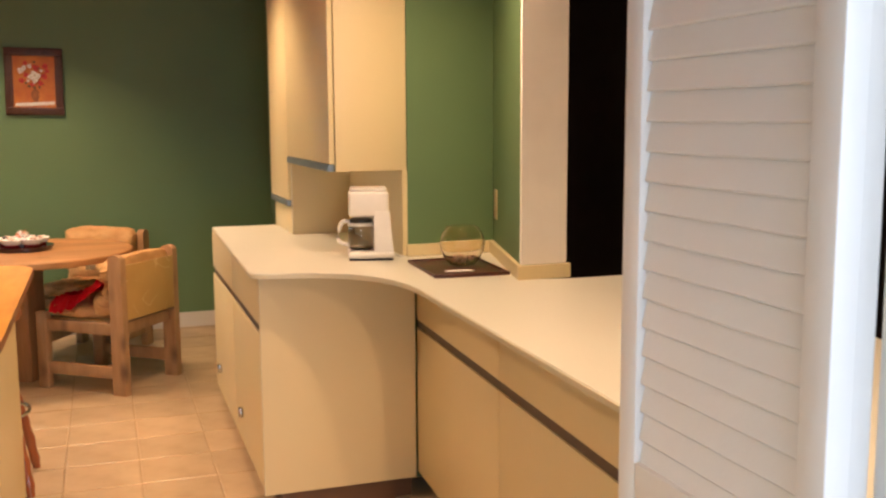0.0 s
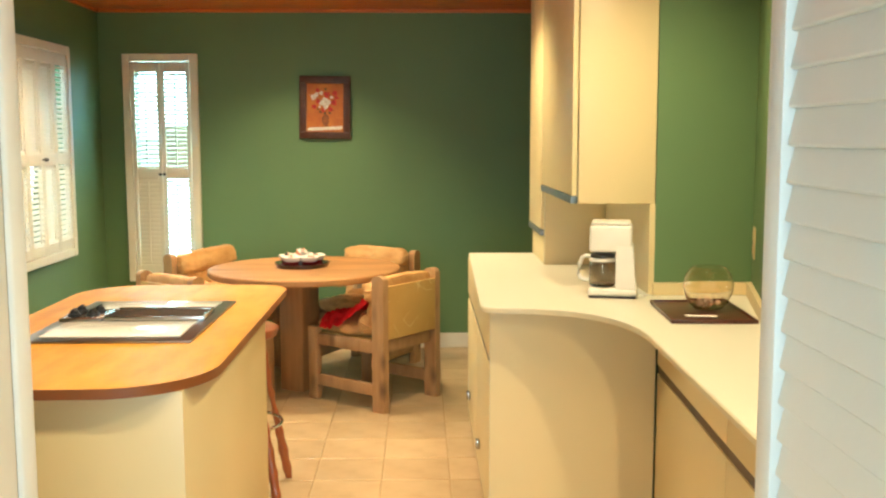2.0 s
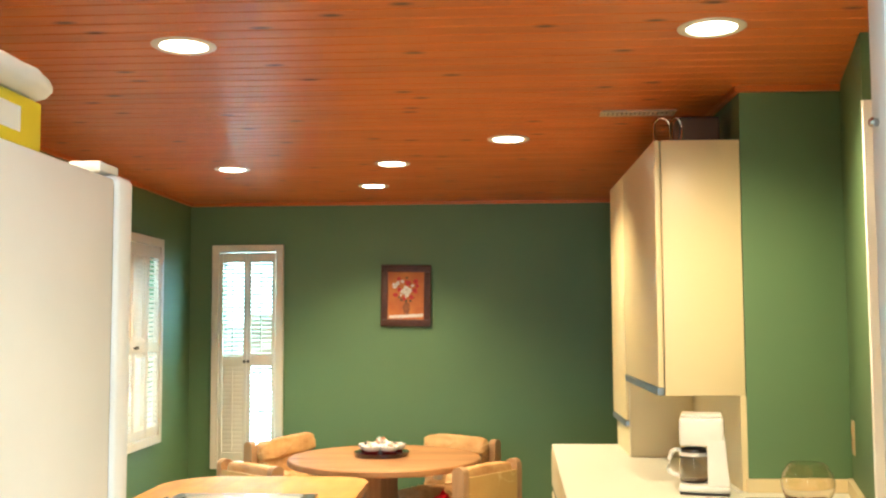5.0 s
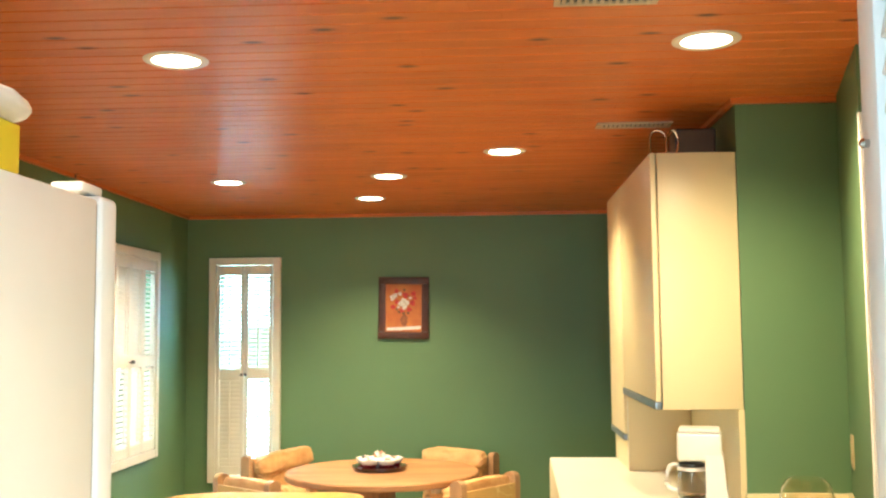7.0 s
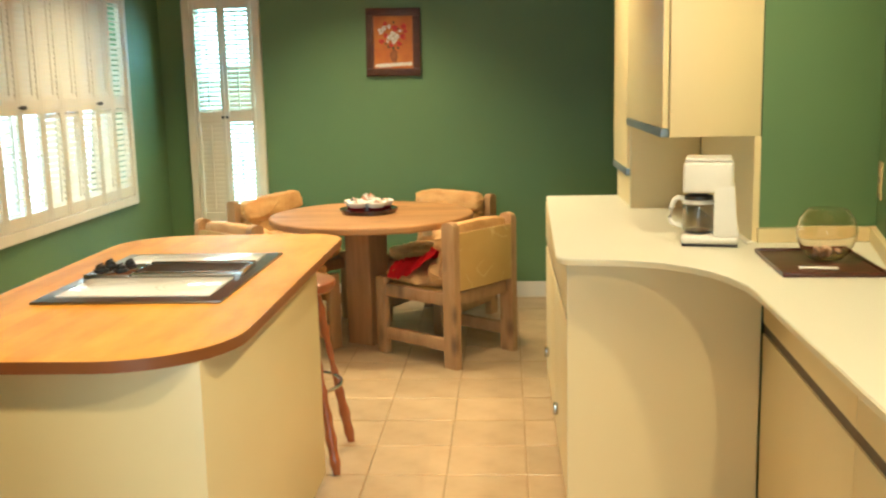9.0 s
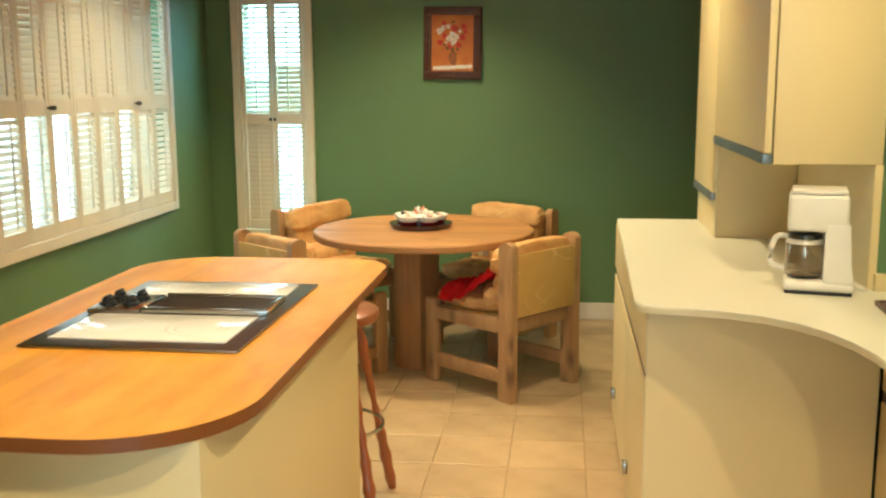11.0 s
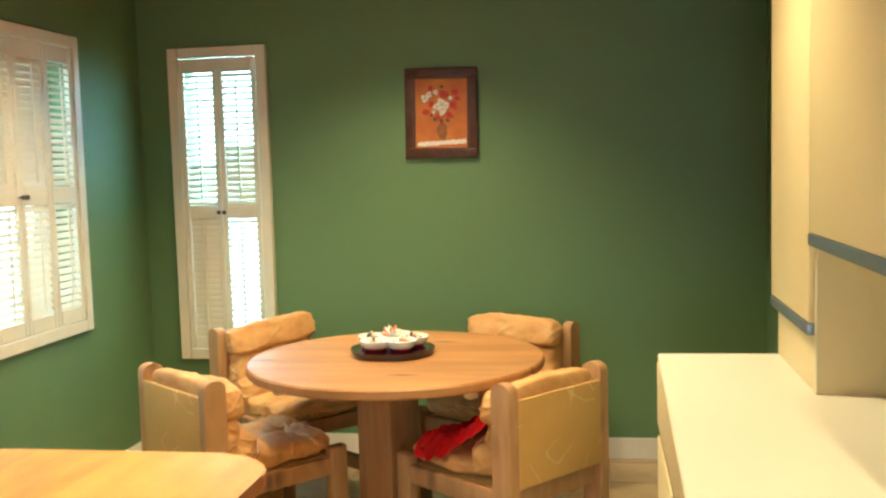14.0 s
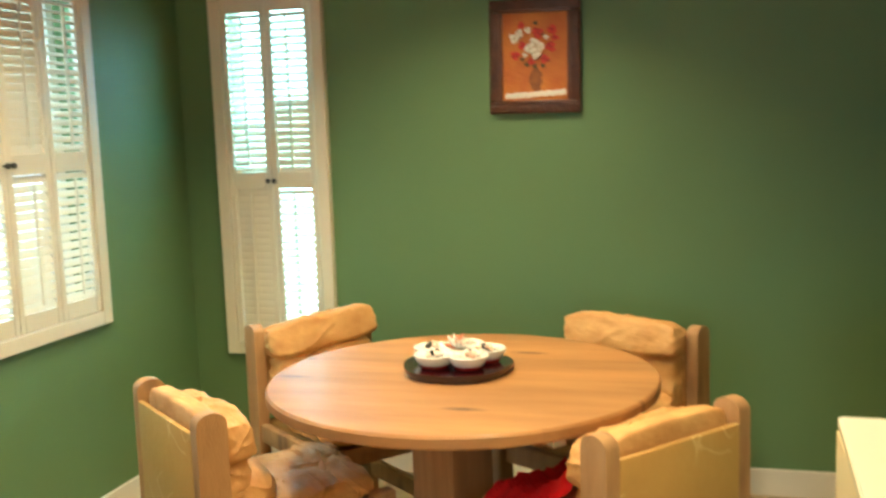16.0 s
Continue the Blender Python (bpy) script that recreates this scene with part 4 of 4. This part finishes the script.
# ---- things on the worktop ----
def coffee_maker(x, y):
    top = thing("coffee_maker", pose(x, y, 0.9105, 0, 0, -12.7), "white drip coffee maker with a glass jug", "coffee maker")
    bm = bmesh.new()
    soft_box(bm, -0.088, 0.086, -0.072, 0.072, 0.008, 0.034, 0.010, segments=3)
    side = [(0.010, 0.030), (0.086, 0.030), (0.078, 0.075), (0.070, 0.190), (0.010, 0.190)]
    ends = [[bm.verts.new((px, py, pz)) for px, pz in side] for py in (-0.0705, 0.0705)]
    bm.faces.new(ends[0])
    bm.faces.new(list(reversed(ends[1])))
    for i in range(5):
        bm.faces.new((ends[0][i], ends[0][(i + 1) % 5], ends[1][(i + 1) % 5], ends[1][i]))
    bmesh.ops.bevel(bm, geom=[e for e in bm.edges if len(e.link_faces) == 2 and all(v in ends[0] + ends[1] for v in e.verts)],
                    offset=0.004, segments=2, affect="EDGES")
    part("body", bm, WHITEPLASTIC, top)
    bm = bmesh.new()
    soft_box(bm, -0.084, 0.066, -0.068, 0.068, 0.166, 0.262, 0.010, segments=3)
    part("filter_housing", bm, WHITEPLASTIC, top)
    bm = bmesh.new()
    soft_box(bm, -0.078, 0.060, -0.062, 0.062, 0.2625, 0.275, 0.005)
    part("lid", bm, WHITEPLASTIC, top)
    bm = bmesh.new()
    soft_box(bm, -0.084, 0.082, -0.068, 0.068, 0.0, 0.0078, 0.002)
    part("base_foot", bm, BLACK, top, "black base")
    bm = bmesh.new()
    c = pose(-0.038, 0, -0.006)
    lathe(bm, [(0.042, 0.043), (0.049, 0.050), (0.050, 0.085), (0.048, 0.125), (0.043, 0.146), (0.0415, 0.146), (0.0465, 0.125), (0.0485, 0.085), (0.0475, 0.052), (0.02, 0.046)], 32, c)
    jug = part("jug", bm, AMBER, top, "clear glass jug")
    bm = bmesh.new()
    lathe(bm, [(0.0445, 0.147), (0.0445, 0.158), (0.03, 0.164)], 32, c)
    part("jug_lid", bm, DARKSTEEL, jug, "dark jug lid")
    bm = bmesh.new()
    lathe(bm, [(0.0497, 0.134), (0.0505, 0.137), (0.0455, 0.146)], 32, c, caps=False)
    part("jug_band", bm, WHITEPLASTIC, jug, smooth=True)
    for k in range(4):
        bm = bmesh.new()
        soft_box(bm, -0.006, 0.006, -0.0512, -0.0500, 0.062 + 0.012 * k, 0.064 + 0.012 * k, 0.0004, c, 1)
        part("level_mark", bm, BLACK, jug)
    bm = bmesh.new()
    tube(bm, [(-0.080, 0, 0.143), (-0.100, 0, 0.146), (-0.113, 0, 0.138), (-0.122, 0, 0.112), (-0.126, 0, 0.080), (-0.120, 0, 0.066), (-0.106, 0, 0.060), (-0.086, 0, 0.056)], 0.0075, 10)
    part("jug_handle", bm, WHITEPLASTIC, jug)
    bm = bmesh.new()
    tube(bm, [(0.075, 0.05, 0.02), (0.095, 0.03, 0.008), (0.112, 0.0, 0.005), (0.125, 0.02, 0.005)], 0.0035, 6)
    part("cord", bm, WHITEPLASTIC, top)


coffee_maker(1.057, 4.139)

tray = thing("tray", pose(1.277, 3.774, 0.9105, 0, 0, -3.3), "dark brown wooden tray on the worktop", "tray")
bm = bmesh.new()
soft_box(bm, -0.125, 0.125, -0.182, 0.182, 0.0, 0.008, 0.002)
part("tray_floor", bm, TRAYWOOD, tray)
bm = bmesh.new()
for b in ((-0.134, -0.125, -0.191, 0.191), (0.125, 0.134, -0.191, 0.191), (-0.125, 0.125, -0.191, -0.182), (-0.125, 0.125, 0.182, 0.191)):
    soft_box(bm, *b, 0.0, 0.013, 0.002)
part("rim", bm, TRAYWOOD, tray)
bm = bmesh.new()
prof = [(0.030, 0.0), (0.045, 0.004), (0.066, 0.025), (0.080, 0.06), (0.082, 0.085), (0.074, 0.115), (0.058, 0.137), (0.052, 0.142)]
lathe(bm, prof + [(r - 0.0022, z + (0.002 if z < 0.1 else 0)) for r, z in reversed(prof)], 48, caps=False)
bmesh.ops.contextual_create(bm, geom=[e for e in bm.edges if e.is_boundary and all(abs(v.co.z) < 1e-4 for v in e.verts)])
bmesh.ops.contextual_create(bm, geom=[e for e in bm.edges if e.is_boundary and all(abs(v.co.z - 0.002) < 1e-4 for v in e.verts)])
tagged(part("glass_bowl", bm, GLASS, None, "round clear glass bowl standing on the brown tray", m=pose(1.306, 3.80, 0.919)), category="bowl")
rnd = random.Random(8)
bm = bmesh.new()
for k in range(34):
    a, r = rnd.uniform(0, 6.28), rnd.uniform(0, 0.042)
    m = pose(r * math.cos(a), r * math.sin(a), 0.012 + rnd.uniform(0, 0.02), rnd.uniform(0, 180), rnd.uniform(0, 180), 0)
    lathe(bm, [(0.001, -0.008), (0.008, -0.002), (0.007, 0.004), (0.001, 0.008)], 7, m)
tagged(part("potpourri", bm, SHELL, None, "reddish dried potpourri in the glass bowl", m=pose(1.306, 3.80, 0.919)), category="potpourri", kind="stuff")
bm = bmesh.new()
soft_box(bm, -0.05, 0.05, -0.013, 0.013, 0, 0.003, 0.001, segments=1)
tagged(part("card", bm, PAPER, None, "small white card lying on the brown tray", m=pose(1.245, 3.665, 0.9192, 0, 0, -8)), category="card")

# ---- wall things ----
def switch_plate():
    m = pose(1.552, 4.075, 1.108) @ pose(0, 0, 0, 0, 0, -math.degrees(math.atan2(0.168, 0.661)))
    top = thing("switch_plate", m, "beige plastic wall plate with two sockets", "wall plate")
    bm = bmesh.new()
    soft_box(bm, -0.006, 0.0005, -0.036, 0.036, -0.057, 0.057, 0.002)
    part("plate", bm, BEIGE, top)
    for z in (-0.024, 0.024):
        bm = bmesh.new()
        soft_box(bm, -0.009, -0.006, -0.014, 0.014, z - 0.016, z + 0.016, 0.001)
        part("socket", bm, BEIGE, top)


switch_plate()


def picture():
    cx, cz, w, h = -0.297, 1.69, 0.352, 0.43
    top = thing("framed_painting", pose(cx, FAR, cz, 0, 0.8, 0), "small painting of red and white flowers in dark carved frame", "painting")
    bm = bmesh.new()
    f = 0.046
    for b in ((-w / 2, w / 2, -h / 2, -h / 2 + f), (-w / 2, w / 2, h / 2 - f, h / 2), (-w / 2, -w / 2 + f, -h / 2 + f, h / 2 - f), (w / 2 - f, w / 2, -h / 2 + f, h / 2 - f)):
        soft_box(bm, b[0], b[1], -0.028, -0.001, b[2], b[3], 0.008)
    part("frame", bm, FRAMEWOOD, top, "dark carved wooden frame")
    bm = bmesh.new()
    for k in range(22):
        x = -w / 2 + 0.008 + k * (w - 0.016) / 21
        for z in (-h / 2 + 0.007, h / 2 - 0.007):
            lathe(bm, [(0.001, -0.006), (0.009, 0), (0.001, 0.006)], 8, pose(x, -0.024, z, 90))
    for k in range(26):
        z = -h / 2 + 0.008 + k * (h - 0.016) / 25
        for x in (-w / 2 + 0.007, w / 2 - 0.007):
            lathe(bm, [(0.001, -0.006), (0.009, 0), (0.001, 0.006)], 8, pose(x, -0.024, z, 90))
    part("carving", bm, FRAMEWOOD, top)
    bm = bmesh.new()
    g = f - 0.009
    for b in ((-w / 2 + g, w / 2 - g, -h / 2 + g, -h / 2 + f + 0.004), (-w / 2 + g, w / 2 - g, h / 2 - f - 0.004, h / 2 - g),
              (-w / 2 + g, -w / 2 + f + 0.004, -h / 2 + f + 0.004, h / 2 - f - 0.004), (w / 2 - f - 0.004, w / 2 - g, -h / 2 + f + 0.004, h / 2 - f - 0.004)):
        soft_box(bm, b[0], b[1], -0.032, -0.016, b[2], b[3], 0.003)
    part("inner_moulding", bm, MOULDING, top, "reddish inner moulding")
    bm = bmesh.new()
    box(bm, -w / 2 + f - 0.002, w / 2 - f + 0.002, -0.016, -0.010, -h / 2 + f - 0.002, h / 2 - f + 0.002)
    part("canvas", bm, CANVAS, top, smooth=False)
    rnd = random.Random(11)
    layer = [0.0]

    def daubs(name, mat, spots):
        b = bmesh.new()
        for x, z, r in spots:
            n = 9
            ring = [b.verts.new((x + r * rnd.uniform(0.6, 1.1) * math.cos(6.283 * i / n), -0.0165 - rnd.uniform(0, 0.002), z + r * rnd.uniform(0.6, 1.1) * math.sin(6.283 * i / n))) for i in range(n)]
            mid = b.verts.new((x, -0.019, z))
            for i in range(n):
                b.faces.new((ring[i], ring[(i + 1) % n], mid))
        layer[0] += 0.0003
        part(name, b, mat, top, m=pose(0, -layer[0], 0))

    daubs("painted_cloth", PETALWHITE, [(x * 0.0105 - 0.11, -0.150 + 0.014 * x / 21 + 0.002 * math.sin(2.1 * x), 0.013) for x in range(22)])
    daubs("painted_vase", VASEPAINT, [(0.004, -0.072, 0.026), (0.002, -0.092, 0.030), (0.004, -0.112, 0.024), (0.003, -0.055, 0.017)])
    for spot in ((0.03, -0.035, 0.011), (-0.03, -0.03, 0.012), (0.0, -0.035, 0.014), (-0.048, -0.01, 0.010), (0.05, -0.015, 0.010), (-0.005, 0.015, 0.014), (-0.06, 0.075, 0.010), (0.03, 0.085, 0.010), (0.005, 0.125, 0.010)):
        daubs("painted_leaf", LEAFPAINT, [spot])
    reds = ((0.012, 0.088, 0.024), (0.068, 0.098, 0.021), (-0.052, 0.118, 0.016), (-0.048, 0.042, 0.019), (-0.074, 0.006, 0.019), (0.062, 0.034, 0.022), (0.040, -0.010, 0.019), (-0.012, -0.018, 0.015), (0.080, 0.068, 0.015))
    whites = ((-0.078, 0.070, 0.021), (-0.058, 0.088, 0.016), (-0.018, 0.030, 0.021), (0.012, 0.020, 0.022), (0.000, 0.052, 0.020), (0.026, 0.038, 0.016), (-0.026, 0.098, 0.014), (0.004, 0.000, 0.015), (-0.036, 0.004, 0.010), (0.046, 0.070, 0.011))
    for mat, dark, spots in ((PETALRED, PETALDEEP, reds), (PETALWHITE, PETALGREY, whites)):
        for x, z, r in spots:
            daubs("painted_flower", dark, [(x, z, r)])
            daubs("painted_petal", mat, [(x + r * 0.45 * math.cos(a + x * 50), z + r * 0.45 * math.sin(a + x * 50), r * 0.6) for a in (0, 2.1, 4.2)])


picture()


# ---- fridge and what stands on it ----
def fridge():
    top = thing("fridge", pose(-0.221, 1.37, 0), "tall white enamel fridge beside the wooden island", "fridge")
    bm = bmesh.new()
    soft_box(bm, -0.76, 0, 0, 0.615, 0.03, 1.722, 0.006)
    part("body", bm, FRIDGE, top)
    bm = bmesh.new()
    box(bm, -0.755, -0.006, 0.616, 0.626, 0.06, 1.715)
    part("gasket", bm, GASKET, top, smooth=False)
    for z0, z1 in ((0.06, 0.744), (0.75, 1.730)):
        bm = bmesh.new()
        soft_box(bm, -0.76, 0, 0.627, 0.69, z0, z1, 0.010, segments=3)
        part("door", bm, FRIDGE, top)
    bm = bmesh.new()
    soft_box(bm, -0.06, -0.012, 0.59, 0.66, 1.7305, 1.745, 0.004)
    part("hinge_cover", bm, WHITEPLASTIC, top)
    for x, y in ((-0.72, 0.05), (-0.04, 0.05), (-0.72, 0.58), (-0.04, 0.58)):
        bm = bmesh.new()
        lathe(bm, [(0.02, 0), (0.02, 0.03)], 14, pose(x, y, 0))
        part("foot", bm, BLACK, top)


fridge()
top = thing("carton", pose(-0.313, 1.68, 1.7225), "yellow carton lying on top of the fridge", "box")
bm = bmesh.new()
soft_box(bm, -0.09, 0.085, -0.12, 0.085, 0, 0.060, 0.002)
part("carton_body", bm, YELLOW, top)
bm = bmesh.new()
box(bm, 0.0853, 0.0862, -0.09, 0.03, 0.015, 0.045)
part("label", bm, PAPER, top, "printed white label", smooth=False)
bm = bmesh.new()
cushion(bm, 0.22, 0.26, 0.035, None, 3.0, 0.006, 2)
tagged(part("folded_bag", bm, PAPER, None, "white folded plastic bag on the yellow carton", m=pose(-0.308, 1.67, 1.80)), category="bag")


# ---- louvered folding door ----
def louvered_leaf(parent, x, y0, y1, z0=0.012, z1=2.03):
    st, t = 0.040, 0.014
    bm = bmesh.new()
    for b in ((y0, y0 + st, z0, z1), (y1 - st, y1, z0, z1), (y0 + st, y1 - st, z0, z0 + 0.12), (y0 + st, y1 - st, z1 - 0.09, z1), (y0 + st, y1 - st, 0.95, 1.03)):
        soft_box(bm, x - t, x + t, b[0], b[1] - 0.0005, b[2], b[3], 0.003)
    leaf = part("door_leaf", bm, DOORWHITE, parent)
    bm = bmesh.new()
    w = y1 - y0 - 2 * st - 0.001
    soft_box(bm, -w / 2, w / 2, -0.026, 0.026, -0.0035, 0.0035, 0.0015, segments=1)
    mesh = finish(bm, "slat", DOORWHITE)
    for a, b in ((z0 + 0.12, 0.95), (1.03, z1 - 0.09)):
        n = int((b - a) / 0.034)
        for i in range(n):
            ob = new("slat", mesh)
            ob.parent = leaf
            ob.matrix_basis = pose(x, (y0 + y1) / 2, a + (i + 0.5) * (b - a) / n, 0, 0, 90) @ pose(0, 0, 0, -78)
    return leaf


top = thing("folding_door", pose(0, 0, 0), "white louvered folding door pushed open at the doorway", "door")
louvered_leaf(top, 0.704, 1.185, 1.556)
louvered_leaf(top, 0.740, 1.200, 1.555)
bm = bmesh.new()
lathe(bm, [(0.004, 0), (0.004, 0.003), (0.005, 0.005), (0.003, 0.008)], 12, pose(0.6895, 1.538, 1.70, 0, -90, 0))
part("catch", bm, STEEL, top, "tiny round metal catch")


# ---- on top of the wall cabinet ----
top = thing("speaker", pose(1.10, 4.36, 2.1625), "small black loudspeaker on the wall cabinet", "loudspeaker")
bm = bmesh.new()
soft_box(bm, -0.075, 0.075, -0.06, 0.08, 0, 0.115, 0.006)
part("cabinet", bm, BLACK, top)
bm = bmesh.new()
box(bm, -0.067, 0.067, -0.063, -0.0605, 0.008, 0.107)
part("grille", bm, DARKSTEEL, top, smooth=False)
top = thing("wire_stand", pose(0.965, 4.25, 2.1625), "bent chrome wire stand on the wall cabinet", "stand")
bm = bmesh.new()
tube(bm, [(-0.045, 0, 0)] + [(-0.015 - 0.03 * math.cos(a), 0, 0.07 + 0.03 * math.sin(a)) for a in [math.pi * k / 10 for k in range(11)]] + [(0.015, 0, 0)], 0.004, 8)
part("wire_arch", bm, CHROME, top)
bm = bmesh.new()
tube(bm, [(0.042 + 0.022 * math.cos(a), 0.02, 0.055 + 0.05 * math.sin(a)) for a in [2 * math.pi * k / 24 for k in range(24)]], 0.004, 8, True)
part("wire_ring", bm, CHROME, top)

# ---- floor tiles ----
floor = bpy.data.objects["floor"]
TILE_W, TX0, TY0 = 0.2965, -0.112, 5.06


def tile_mesh(w, d):
    bm = bmesh.new()
    g = 0.0026
    b = 0.003
    low = [bm.verts.new(v) for v in ((g, g, -0.006), (w - g, g, -0.006), (w - g, d - g, -0.006), (g, d - g, -0.006))]
    mid = [bm.verts.new((v.co.x, v.co.y, -0.0015)) for v in low]
    high = [bm.verts.new((min(max(v.co.x, g + b), w - g - b), min(max(v.co.y, g + b), d - g - b), 0)) for v in low]
    for i in range(4):
        k = (i + 1) % 4
        bm.faces.new((low[i], low[k], mid[k], mid[i]))
        bm.faces.new((mid[i], mid[k], high[k], high[i]))
    bm.faces.new(high)
    return finish(bm, "tile", TILE)


sizes = {}
i0, j0 = math.floor((WEST - TX0) / TILE_W), math.floor((-0.6 - TY0) / TILE_W)
for i in range(i0, 6):
    for j in range(j0, 10):
        x0, y0 = TX0 + i * TILE_W, TY0 + j * TILE_W
        x1, y1 = min(x0 + TILE_W, 1.3), min(y0 + TILE_W, FAR)
        x0, y0 = max(x0, WEST), max(y0, -0.6)
        if x1 - x0 < 0.03 or y1 - y0 < 0.03 or (x0 < -0.9 and y1 < 2.6) or (y1 < 1.1 and not -0.3 < x0 < 1.0):
            continue
        key = (round(x1 - x0, 3), round(y1 - y0, 3))
        if key not in sizes:
            sizes[key] = tile_mesh(*key)
        ob = new("tile", sizes[key])
        ob.parent = floor
        ob.location = (x0, y0, 0)
